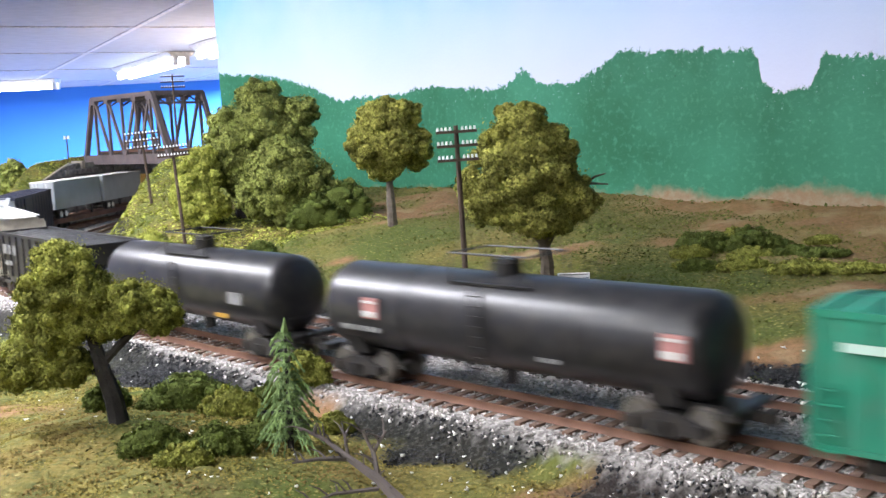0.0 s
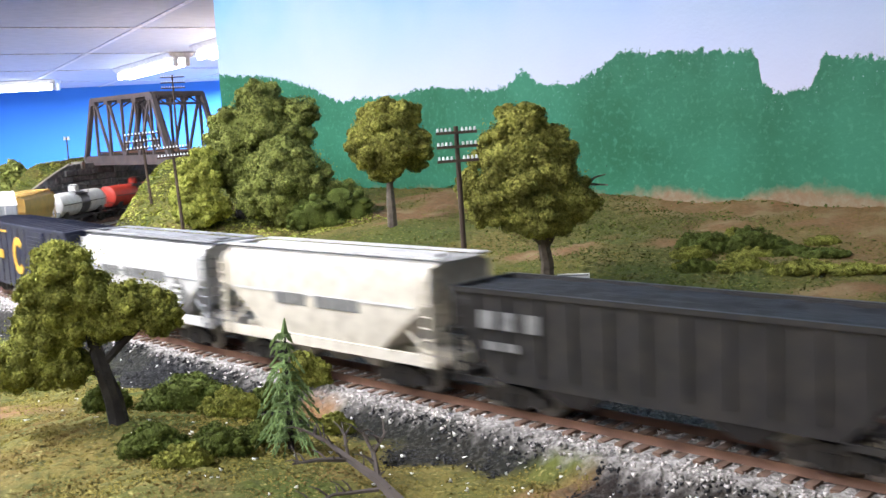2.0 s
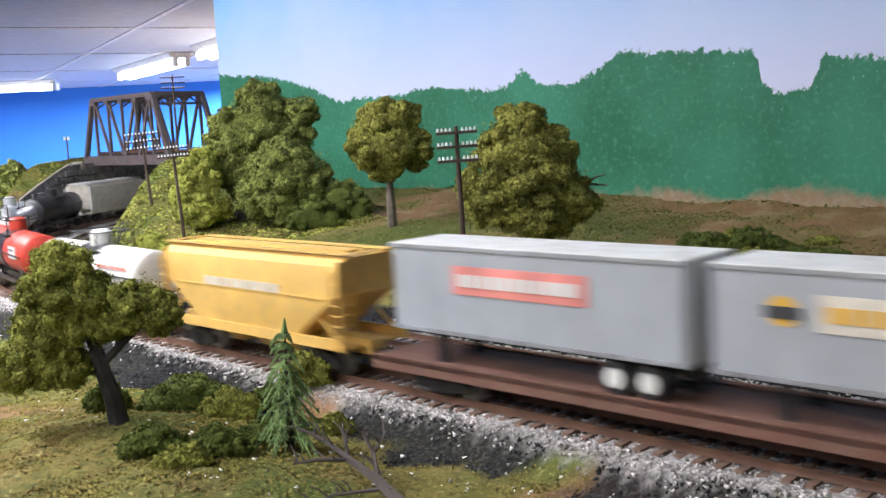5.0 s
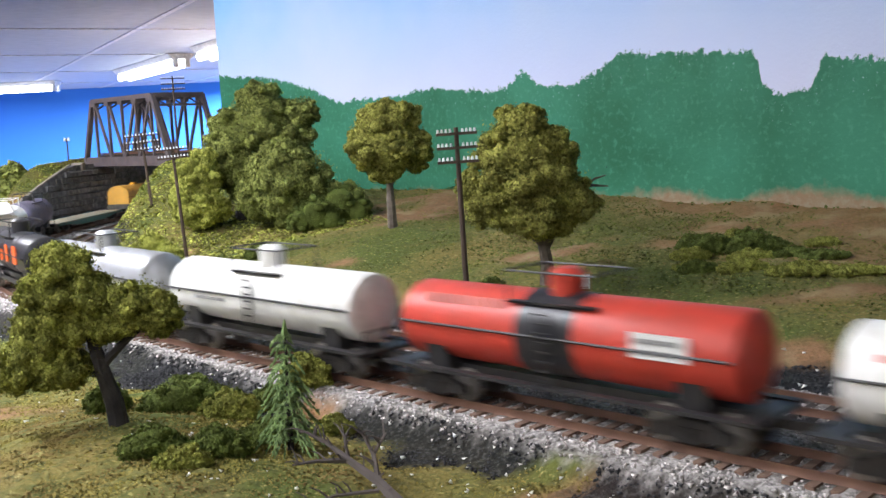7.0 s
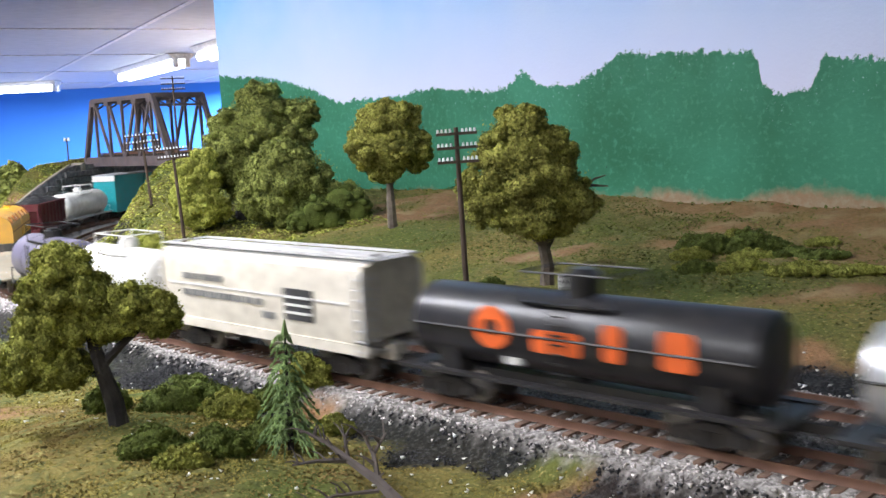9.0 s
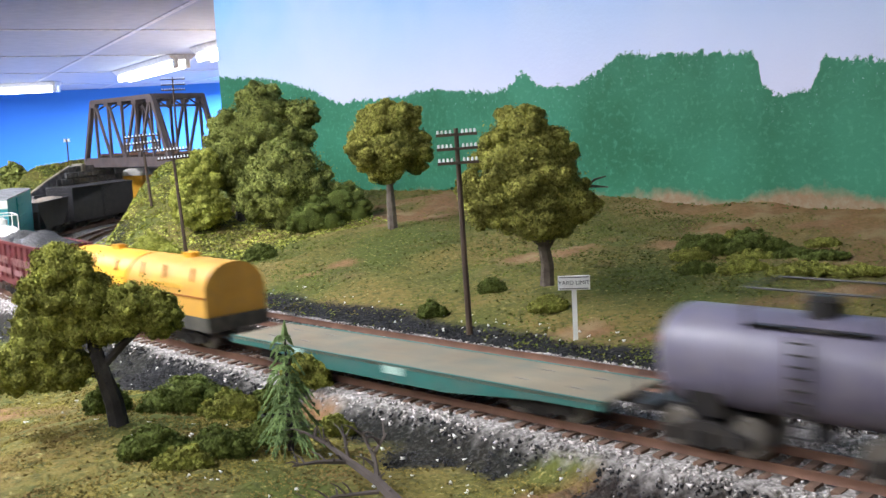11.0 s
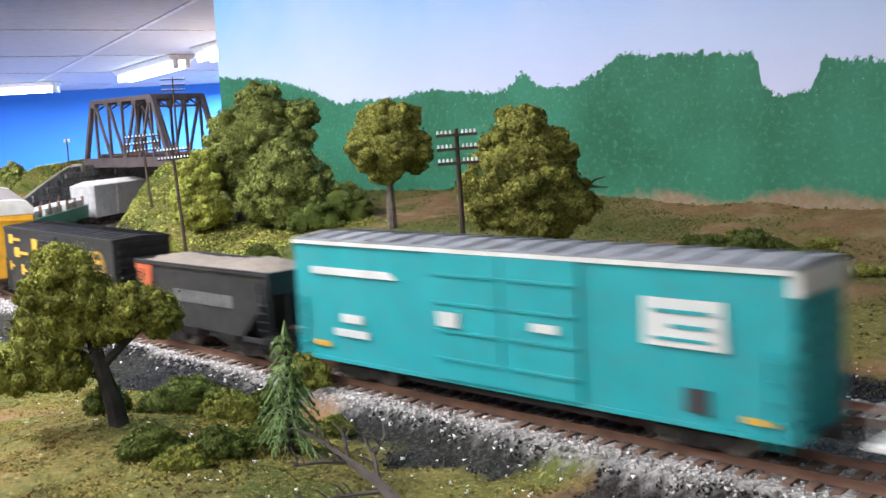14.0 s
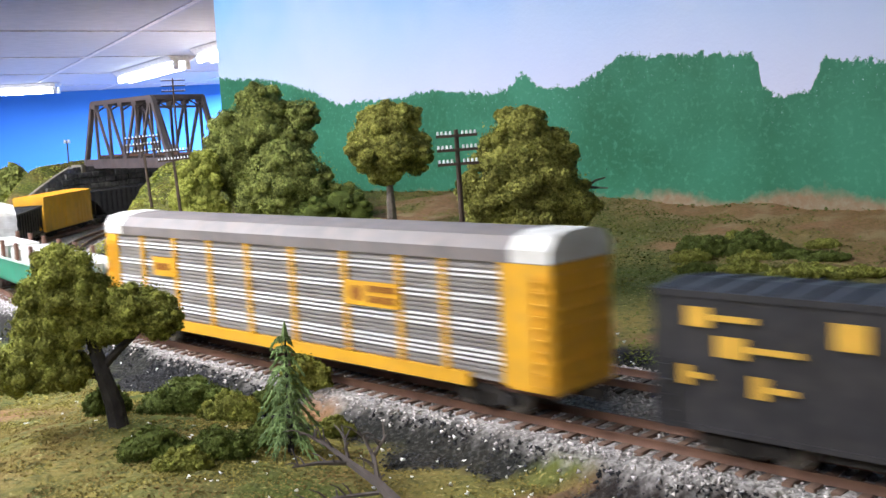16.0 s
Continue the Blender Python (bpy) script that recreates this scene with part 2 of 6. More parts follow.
def wobble(x, y, size, seed):
    """Smooth value noise, -1 to 1."""
    g = lattice(seed)
    u, v = x / size + 100, y / size + 100
    i, j = np.floor(u).astype(int), np.floor(v).astype(int)
    a, b = u - i, v - j
    a, b = a * a * (3 - 2 * a), b * b * (3 - 2 * b)
    q = lambda k, m: g[k % 64, m % 64]
    return 2 * ((q(i, j) * (1 - a) + q(i + 1, j) * a) * (1 - b) + (q(i, j + 1) * (1 - a) + q(i + 1, j + 1) * a) * b) - 1


def height(x, y, sd=None):
    """The ground's height at plan points."""
    x, y = np.asarray(x, float), np.asarray(y, float)
    s, d = sd if sd is not None else track_coords(x, y)
    bed = -0.0036
    bumps = wobble(x, y, 0.09, 1) * 0.004 + wobble(x, y, 0.03, 2) * 0.002
    hill = -0.012 + (0.050 - 0.014 * step(s, -0.75, -0.30)) * np.clip((d - 0.085) / 0.36, 0, 1.2) ** 0.85
    knoll = step(-s, 0.80, 1.18)
    hill = hill + knoll * 0.075 * step(d, 0.075, 0.16) * (1 - 0.85 * step(d, 0.20, 0.31))
    hill = hill + bumps * step(d, 0.09, 0.16) + 0.004 * step(d, 0.085, 0.1)
    out = -0.013 - 0.004 * step(-d, 0.06, 0.2) + bumps * step(-d, 0.05, 0.12) * 1.2
    mound = np.exp(-(((x + 0.16) / 0.09) ** 2 + ((y - 0.34) / 0.11) ** 2))
    out = out + 0.012 * mound
    far = step(-s, 1.30, 1.47) * step(-d, 0.062, 0.078)
    out = out + far * (0.078 + 0.022 * step(-d, 0.075, 0.12)) * (1 - 0.9 * step(-d, 0.105, 0.160))
    z = np.where(d > 0.026, hill, out)
    edge_in = step(d, TRACK_GAP + 0.022, TRACK_GAP + 0.042)
    edge_out = step(-d, 0.021, 0.036)
    z = np.where(d > 0, bed * (1 - edge_in) + z * edge_in, bed * (1 - edge_out) + z * edge_out)
    return z


def ground_at(x, y):
    return float(height(np.array([x]), np.array([y]))[0])


# ---- ground ----
def ground_material():
    m = bpy.data.materials.new("scenic_ground")
    m.use_nodes = True
    n, l = m.node_tree.nodes, m.node_tree.links
    b = n["Principled BSDF"]
    b.inputs["Roughness"].default_value, b.inputs["Specular IOR Level"].default_value = 0.95, 0.15
    co = n.new("ShaderNodeTexCoord")

    def tex(scale, detail=6):
        t = n.new("ShaderNodeTexNoise")
        t.inputs["Scale"].default_value, t.inputs["Detail"].default_value = scale, detail
        l.new(co.outputs["Object"], t.inputs["Vector"])
        return t.outputs["Fac"]

    def ramp(src, a, b2):
        r = n.new("ShaderNodeMapRange")
        r.inputs[1].default_value, r.inputs[2].default_value = a, b2
        l.new(src, r.inputs[0])
        return r.outputs[0]

    def mix(fac, c1, c2):
        x = n.new("ShaderNodeMix")
        x.data_type = "RGBA"
        l.new(fac, x.inputs["Factor"])
        for k, c in ((6, c1), (7, c2)):
            if isinstance(c, tuple):
                x.inputs[k].default_value = (*c, 1)
            else:
                l.new(c, x.inputs[k])
        return x.outputs[2]

    def attr(name):
        a = n.new("ShaderNodeAttribute")
        a.attribute_name = name
        return a.outputs["Fac"]

    turf = mix(ramp(tex(11), 0.42, 0.62), (0.100, 0.122, 0.028), (0.225, 0.175, 0.055))
    turf = mix(ramp(tex(260), 0.45, 0.75), turf, (0.07, 0.085, 0.025))
    turf = mix(ramp(tex(420), 0.58, 0.75), turf, (0.40, 0.35, 0.13))
    soil = mix(ramp(tex(300), 0.4, 0.7), (0.30, 0.165, 0.085), (0.20, 0.125, 0.06))
    soil = mix(ramp(tex(40), 0.5, 0.65), soil, (0.34, 0.24, 0.13))
    col = mix(attr("soil"), turf, soil)
    cinder = mix(ramp(tex(600), 0.5, 0.8), (0.014, 0.014, 0.016), (0.09, 0.088, 0.085))
    col = mix(attr("cinder"), col, cinder)
    stones = mix(ramp(tex(500), 0.38, 0.62), (0.20, 0.185, 0.175), (0.46, 0.43, 0.41))
    col = mix(attr("ballast"), col, stones)
    l.new(col, b.inputs["Base Color"])
    bu = n.new("ShaderNodeBump")
    bu.inputs["Strength"].default_value, bu.inputs["Distance"].default_value = 1.0, 0.0015
    l.new(tex(520, 4), bu.inputs["Height"])
    l.new(bu.outputs[0], b.inputs["Normal"])
    return m


GROUND_MAT = ground_material()


def zones(x, y, s, d):
    """Shares of ballast, cinder and bare soil at plan points."""
    w = wobble(x, y, 0.02, 5) * 0.006 + wobble(x, y, 0.05, 6) * 0.006
    tuck = 0.0045 * step(-s, 0.38, 0.48) * (1 - step(-s, 0.66, 0.74))
    ballast = step(d, -0.0262 + tuck + w * 0.4, -0.0225 + tuck + w * 0.4) * (1 - step(d, 0.083 + w, 0.088 + w))
    curve_rock = step(-s, 0.74, 0.82) * (1 - step(-s, 1.25, 1.4)) * step(d, -0.125 + w, -0.105 + w) * (d < 0)
    cinder = step(d, -0.050 + 2.5 * w, -0.043 + 2.5 * w) * (d < 0) * 0.95 * step(wobble(x, y, 0.035, 17), -0.75, -0.35) + step(d, 0.079 + 0.4 * w, 0.083 + 0.4 * w) * (1 - step(d, 0.110 + w, 0.120 + w))
    heap = np.exp(-(((x + 0.125) / 0.04) ** 2 + ((y - 0.475) / 0.03) ** 2)) > 0.4
    cinder = np.maximum(cinder, heap)
    soil = step(wobble(x, y, 0.07, 7) + 0.6 * wobble(x, y, 0.025, 8), 0.25, 0.85)
    spot = np.exp(-(((x + 0.052) / 0.011) ** 2 + ((y - 0.402) / 0.013) ** 2)) > 0.35
    cinder = np.where(spot, 0, cinder)
    soil = np.maximum(soil, spot)
    soil = np.maximum(soil, step(d, 0.33, 0.40) * 0.8 * step(wobble(x, y, 0.06, 9), -0.5, 0.2))
    soil = np.maximum(soil, step(d, 0.25, 0.33) * step(x, 0.10, 0.20) * (0.62 + 0.38 * wobble(x, y, 0.04, 10)))
    for cx, cy, rx, ry in ((0.205, 0.505, 0.050, 0.016), (0.105, 0.478, 0.030, 0.009), (-0.19, 0.43, 0.03, 0.02), (0.16, 0.40, 0.03, 0.008)):
        soil = np.maximum(soil, np.clip(1.3 * np.exp(-(((x - cx) / rx) ** 2 + ((y - cy) / ry) ** 2)) + 0.4 * wobble(x, y, 0.018, 11) - 0.2, 0, 0.95))
    soil = soil * (1 - 0.8 * step(-s, 0.8, 1.0) * (d > 0.06))
    return np.clip(np.maximum(ballast, curve_rock * 0.7), 0, 1), np.clip(cinder, 0, 1), np.clip(soil, 0, 1)


def build_ground():
    xs, ys = np.arange(-1.05, 1.25, 0.0055), np.arange(-0.35, 2.15, 0.0055)
    gx, gy = np.meshgrid(xs, ys)
    x, y = gx.ravel(), gy.ravel()
    s, d = track_coords(x, y)
    z = height(x, y, (s, d))
    z += np.random.RandomState(3).randn(len(z)) * 0.0005
    rim = np.minimum.reduce([x + 1.05, 1.25 - x, y + 0.35, 2.15 - y])
    z = np.where(rim < 0.03, np.minimum(z, -0.025), z)
    nx, ny = len(xs), len(ys)
    i = (np.arange(ny - 1)[:, None] * nx + np.arange(nx - 1)).ravel()
    me = array_mesh("ground", np.stack([x, y, z], 1), np.stack([i, i + 1, i + nx + 1, i + nx], 1), GROUND_MAT)
    for name, val in zip(("ballast", "cinder", "soil"), zones(x, y, s, d)):
        a = me.attributes.new(name, "FLOAT", "POINT")
        a.data.foreach_set("value", val.astype(np.float32))
    me.polygons.foreach_set("use_smooth", [True] * len(me.polygons))
    tagged(new("ground", me), "modelled ground of green turf, bare soil and cinders", "ground", kind="structure")
    bench = Shape().box(-1.1, 4.6, -3.4, 5.6, -0.09, -0.027)
    tagged(part("bench", bench, FASCIA), "wooden benchwork under the model landscape", "table", kind="structure")


def flakes(points, size, rng, normal):
    """Small bent leaf flakes at points, lying across the given normals: vertices and faces."""
    n = len(points)
    a = rng.randn(n, 3)
    c = normal + rng.randn(n, 3) * 0.40
    a = np.cross(a, c)
    a /= np.linalg.norm(a, axis=1)[:, None]
    b = np.cross(c, a)
    b /= np.linalg.norm(b, axis=1)[:, None] + 1e-9
    c = np.cross(a, b)
    sz = (size * (0.5 + rng.rand(n)))[:, None]
    v = np.stack([points + a * sz, points + b * sz * 0.6 + c * sz * 0.3, points - a * sz * 0.9, points - b * sz * 0.6 + c * sz * 0.3], 1)
    return v.reshape(-1, 3), np.arange(4 * n).reshape(n, 4)


def grains(points, size, rng):
    """Small four-sided stones."""
    n = len(points)
    q = np.array([(1, 1, 1), (1, -1, -1), (-1, 1, -1), (-1, -1, 1)], float) * 0.62
    r = rng.randn(n, 4, 3) * 0.25
    sz = (size * (0.5 + rng.rand(n)))[:, None, None]
    ang = rng.rand(n) * 6.283
    ca, sa = np.cos(ang)[:, None], np.sin(ang)[:, None]
    w = (q + r) * sz
    w = np.stack([w[..., 0] * ca - w[..., 1] * sa, w[..., 0] * sa + w[..., 1] * ca, w[..., 2] * 0.8], 2)
    f = np.array([(0, 1, 2), (0, 3, 1), (0, 2, 3), (1, 3, 2)])
    return (points[:, None, :] + w).reshape(-1, 3), (np.arange(n)[:, None, None] * 4 + f).reshape(-1, 3)


def scatter(name, label, material, count, box, keep, size, seed, stones=True, lift=0.0):
    rng = np.random.RandomState(seed)
    x, y = rng.uniform(box[0], box[1], count), rng.uniform(box[2], box[3], count)
    s, d = track_coords(x, y)
    k = keep(x, y, s, d, rng)
    x, y, s, d = x[k], y[k], s[k], d[k]
    p = np.stack([x, y, height(x, y, (s, d)) + lift], 1)
    v, f = grains(p, size, rng) if stones else flakes(p, size, rng, normal=np.tile((0.0, 0.0, 1.0), (len(p), 1)))
    return tagged(new(name, array_mesh(name, v, f, material)), label, "ground cover", kind="stuff")


def build_scatter():
    def bed(x, y, s, d, rng):
        return (d > -0.0255 + 0.0045 * step(-s, 0.38, 0.48) * (1 - step(-s, 0.66, 0.74)) + 0.003 * rng.randn(len(d))) & (d < 0.083) & ((d < -0.0165) | (rng.rand(len(d)) < 0.8))

    scatter("ballast", "pale grey track ballast stones", PEBBLE, 230000, (-0.56, 0.36, 0.10, 1.0), bed, 0.0008, 11, lift=0.0001)
    scatter("cinders", "black cinder grains beside the track", PEBBLE_DARK, 110000, (-0.25, 0.25, 0.15, 0.75),
            lambda x, y, s, d, r: (zones(x, y, s, d)[1] > 0.5) & (zones(x, y, s, d)[0] < 0.5), 0.0007, 12)
    scatter("loose_stones", "loose white stones on cinders and turf", SPECK, 26000, (-0.3, 0.4, 0.1, 1.0),
            lambda x, y, s, d, r: (((d > -0.115) & (d < -0.027) & (r.rand(len(d)) < (0.30 * step(s, -0.5, -0.3) + 0.05) * (0.35 + 0.65 * step(d, -0.08, -0.04)))) | ((d > 0.078) & (d < 0.13) & (r.rand(len(d)) < 0.16))), 0.0008, 13, lift=0.0003)
    scatter("grass", "short tufted model grass in green and straw", GRASS, 330000, (-0.22, 0.16, 0.22, 0.60),
            lambda x, y, s, d, r: (sum(zones(x, y, s, d)[:2]) < 0.4) & (d < -0.03) & (wobble(x, y, 0.03, 21) + 0.5 * r.randn(len(d)) > -0.1), 0.0006, 14, False, 0.0002)
    scatter("hill_grass", "short grass on the hillside", HILL_GRASS, 170000, (-0.45, 0.45, 0.4, 1.2),
            lambda x, y, s, d, r: (d > 0.09) & (d < 0.445) & (zones(x, y, s, d)[2] < 0.7) & (wobble(x, y, 0.05, 22) + 0.6 * r.randn(len(d)) > 0.0), 0.0009, 15, False, 0.0003)
    scatter("weeds", "tufts of darker weeds on the hillside", LEAF_DARK, 150000, (-0.4, 0.5, 0.4, 1.2),
            lambda x, y, s, d, r: (d > 0.095) & (d < 0.44) & (wobble(x, y, 0.014, 23) + 0.7 * wobble(x, y, 0.06, 24) > 0.80), 0.0007, 19, False, 0.0005)
    scatter("dry_tufts", "tufts of straw-coloured grass", GRASS, 120000, (-0.4, 0.5, 0.25, 1.2),
            lambda x, y, s, d, r: (((d > 0.095) & (d < 0.44)) | ((d < -0.07) & (y < 0.5))) & (wobble(x, y, 0.008, 25) + 0.6 * wobble(x, y, 0.05, 26) > 0.75), 0.0007, 20, False, 0.0006)
    scatter("rubble", "strip of dark rubble and weeds along the painted wall", BUSH, 40000, (-0.1, 0.95, 0.05, 1.1),
            lambda x, y, s, d, r: np.abs(x + y - 1.018) < 0.006 + 0.003 * r.randn(len(d)), 0.0017, 18, False, 0.0016)
    scatter("bank_grass", "bright green grass on the far bank", LEAF_BRIGHT, 110000, (-0.75, 0.0, 0.75, 1.75),
            lambda x, y, s, d, r: (-s > 0.72) & (((d > 0.078) & (d < 0.3)) | (d < -0.085)), 0.0016, 16, False, 0.0004)


def ball(n=4):
    """A round cage of quads: the six sides of a cube blown up to a sphere."""
    g = np.linspace(-1, 1, n)
    u, v = [q.ravel() for q in np.meshgrid(g, g)]
    one = np.ones(len(u))
    sides = [(u, v, one), (v, u, -one), (one, u, v), (-one, v, u), (v, one, u), (u, -one, v)]
    p = np.concatenate([np.stack(q, 1) for q in sides])
    p /= np.linalg.norm(p, axis=1)[:, None]
    i = (np.arange(n - 1)[:, None] * n + np.arange(n - 1)).ravel()
    f = np.stack([i, i + 1, i + n + 1, i + n], 1)
    return p, np.concatenate([f + k * n * n for k in range(6)])


def crown_mesh(name, blobs, material, size, count, seed, lumps=36, fuzz=0.10):
    """Foliage of many flakes on clumps of foam that sit round the blobs (cx, cy, cz, rx, ry, rz)."""
    rng = np.random.RandomState(seed)
    B = []
    for cx, cy, cz, rx, ry, rz in blobs:
        B.append((cx, cy, cz, rx * 0.82, ry * 0.82, rz * 0.82))
        for k in range(lumps):
            u = rng.randn(3)
            u /= np.linalg.norm(u)
            q = rng.uniform(0.12, 0.27) * (rx * ry * rz) ** (1 / 3)
            out = rng.uniform(0.76, 0.92)
            B.append((cx + u[0] * rx * out, cy + u[1] * ry * out, cz + u[2] * rz * out, q * rng.uniform(0.9, 1.3), q, q * rng.uniform(0.75, 1.0)))
    B = np.array(B, float)
    area = B[:, 3] * B[:, 5] + B[:, 3] * B[:, 4]
    pts, nor, verts, faces, k = [], [], [], [], 0
    cage, quads = ball()
    for (cx, cy, cz, rx, ry, rz), share in zip(B, area / area.sum()):
        n = int(count * share)
        u = rng.randn(n, 3)
        u /= np.linalg.norm(u, axis=1)[:, None]
        lump = 1 + 0.12 * wobble(u[:, 0] + cx * 40, u[:, 2] + u[:, 1] * 0.7 + cz * 40, 0.45, seed) + 0.10 * wobble(u[:, 0] - u[:, 1], u[:, 2] + cy * 30, 0.2, seed + 1)
        depth = 0.95 + rng.randn(n) * 0.05 + fuzz * np.abs(rng.randn(n)) * (rng.rand(n) < 0.3)
        pts.append(np.array([cx, cy, cz]) + u * np.array([rx, ry, rz]) * (lump * depth)[:, None])
        nor.append(u)
        verts.append(np.array([cx, cy, cz]) + cage * np.array([rx, ry, rz]) * 0.84)
        faces.append(quads + k)
        k += len(cage)
    p, u = np.concatenate(pts), np.concatenate(nor)
    keep = np.ones(len(p), bool)
    for cx, cy, cz, rx, ry, rz in B:
        keep &= (((p - (cx, cy, cz)) / (rx, ry, rz)) ** 2).sum(1) > 0.62
    v, f = flakes(p[keep], size, rng, normal=u[keep])
    return array_mesh(name, np.concatenate(verts + [v]), np.concatenate(faces + [f + k]), material)


def limb(shape, pts, r0, r1, n=7):
    """A bent, tapering limb."""
    rings = []
    for i, p in enumerate(pts):
        p = Vector(p)
        q = Vector(pts[min(i + 1, len(pts) - 1)]) - Vector(pts[max(i - 1, 0)])
        q.normalize()
        a = q.cross(Vector((0, 1, 0.1))).normalized()
        b = q.cross(a)
        r = r0 + (r1 - r0) * i / (len(pts) - 1)
        rings.append([p + (a * math.cos(6.2832 * k / n) + b * math.sin(6.2832 * k / n)) * r * (0.85 + 0.3 * random.random()) for k in range(n)])
    shape.loft(rings)


def tree(name, label, base, unit, blobs, limbs, leaf, size, count, seed, bark=BARK, group="model trees", fuzz=0.10):
    """blobs and limbs are given in units right of, behind and above the base."""
    x, y, z = base
    z = ground_at(x, y) - 0.001 if z is None else z
    ob = thing(name, label, "tree", group, pose(x, y, z))
    wood = Shape()
    for pts, r0, r1 in limbs:
        limb(wood, [[c * unit for c in p] for p in pts], r0 * unit, r1 * unit)
    if limbs:
        part("trunk", wood, bark, ob, soft=True)
    part("crown", crown_mesh("crown", [[c * unit for c in b] for b in blobs], leaf, size, count, seed, 36, fuzz), leaf, ob)
    return ob


def build_trees():
    u = 0.000318
    tree("broadleaf_tree", "tall olive-green foam tree with forked trunk on the hillside", (0.058, 0.563, 0.014), u,
         [(-36, 0, 278, 50, 48, 36), (-40, 0, 228, 84, 74, 58), (-30, 0, 168, 104, 88, 62), (-92, -15, 140, 52, 50, 46), (46, -10, 138, 50, 50, 48),
          (-16, -30, 112, 64, 52, 36), (-125, -5, 170, 30, 32, 34), (20, 0, 215, 46, 45, 46)],
         [([(0, 0, -6), (0, 0, 30), (-6, 0, 70), (-18, 0, 120), (-32, 0, 200)], 13, 6), ([(-3, 0, 62), (18, -4, 95), (40, -8, 140)], 9, 4),
          ([(-6, 0, 66), (-45, -6, 105), (-85, -8, 150)], 8, 3),
          ([(30, 0, 150), (82, 0, 166), (112, 0, 163)], 4, 1), ([(50, 0, 150), (90, 0, 178), (108, 0, 182)], 3, 1)], LEAF, 0.0008, 150000, 31, BARK_PALE)
    u = 0.000464
    tree("broadleaf_tree", "round-topped olive foam tree with bare trunk on the hill", (-0.04, 0.826, 0.018), u,
         [(-6, 0, 192, 58, 52, 42), (-32, -10, 160, 40, 42, 46), (46, 5, 148, 30, 36, 44), (0, -20, 148, 54, 48, 46), (-8, 0, 112, 32, 30, 26), (22, 0, 206, 38, 38, 30)],
         [([(0, 0, -5), (-1, 0, 50), (-2, 0, 95), (3, 0, 150)], 9, 4), ([(-2, 0, 88), (30, 0, 128)], 5, 2), ([(-2, 0, 92), (-28, 0, 130)], 5, 2)],
         LEAF, 0.0010, 85000, 32, BARK_PALE)
    u = 0.000531
    tree("broadleaf_tree", "tall spreading dark green foam tree on the bank", (-0.189, 0.955, 0.024), u,
         [(45, 10, 205, 46, 45, 40), (25, 10, 160, 85, 60, 52), (118, 5, 185, 34, 32, 30), (-10, 0, 115, 50, 50, 62), (80, 10, 130, 60, 50, 50), (15, 0, 70, 40, 35, 40)],
         [([(0, 0, -5), (2, 0, 40), (12, 0, 90), (30, 0, 170)], 11, 4), ([(4, 0, 35), (-14, 0, 80)], 6, 3), ([(8, 0, 70), (70, 0, 140)], 6, 3)],
         LEAF_DARK, 0.0012, 90000, 33)
    tree("broadleaf_tree", "low broad green foam tree standing before a taller one", (-0.14, 0.915, 0.022), u,
         [(5, 0, 80, 80, 60, 62), (60, 10, 40, 50, 45, 45), (-50, 0, 50, 36, 36, 42), (0, -10, 40, 60, 45, 40), (105, 10, 30, 34, 35, 42)],
         [([(0, 0, -5), (0, 0, 30), (4, 0, 70)], 8, 4)], LEAF_DARK, 0.0012, 80000, 34)
    tree("broadleaf_tree", "bright yellow-green foam tree on the grassy bank", (-0.222, 0.93, 0.024), u,
         [(0, 0, 70, 42, 40, 52), (8, -5, 30, 48, 40, 36), (-22, 0, 40, 28, 30, 36), (10, 5, 105, 30, 30, 30)],
         [([(0, 0, -5), (0, 0, 30), (2, 0, 60)], 6, 3)], LEAF_BRIGHT, 0.0013, 50000, 35)
    u = 0.000213
    tree("broadleaf_tree", "small dark foam tree with thick bent trunk beside the track", (-0.125, 0.371, None), u,
         [(-72, 0, 290, 56, 50, 44), (-85, 0, 240, 72, 60, 52), (40, 5, 212, 68, 58, 46), (-128, -10, 128, 80, 66, 50), (-98, 0, 185, 76, 60, 54),
          (-35, 0, 230, 62, 52, 54), (86, 0, 200, 42, 40, 40), (-168, 0, 108, 46, 42, 38), (-90, -12, 105, 60, 50, 34), (-10, 0, 185, 46, 40, 36)],
         [([(0, 0, -12), (-6, 0, 45), (-20, 0, 95), (-34, 0, 160), (-55, 0, 230)], 20, 9), ([(-22, 0, 110), (20, 0, 150), (75, 0, 195)], 9, 4),
          ([(-18, 0, 92), (-60, 0, 105), (-110, -5, 125)], 7, 3), ([(-34, 0, 160), (-70, 0, 220), (-90, 0, 290)], 10, 4)],
         LEAF_FRONT, 0.00055, 170000, 36, fuzz=0.18)
    u = 0.00084
    tree("broadleaf_tree", "bushy green foam tree at the far edge of the layout", (-0.588, 1.40, 0.016), u,
         [(0, 0, 60, 24, 24, 22), (-12, 0, 35, 34, 30, 30), (22, 0, 32, 24, 24, 28), (-45, 0, 30, 30, 30, 34), (0, -5, 10, 40, 30, 24)],
         [([(0, 0, -20), (0, 0, 20)], 6, 3)], LEAF_DARK, 0.0024, 14000, 37)


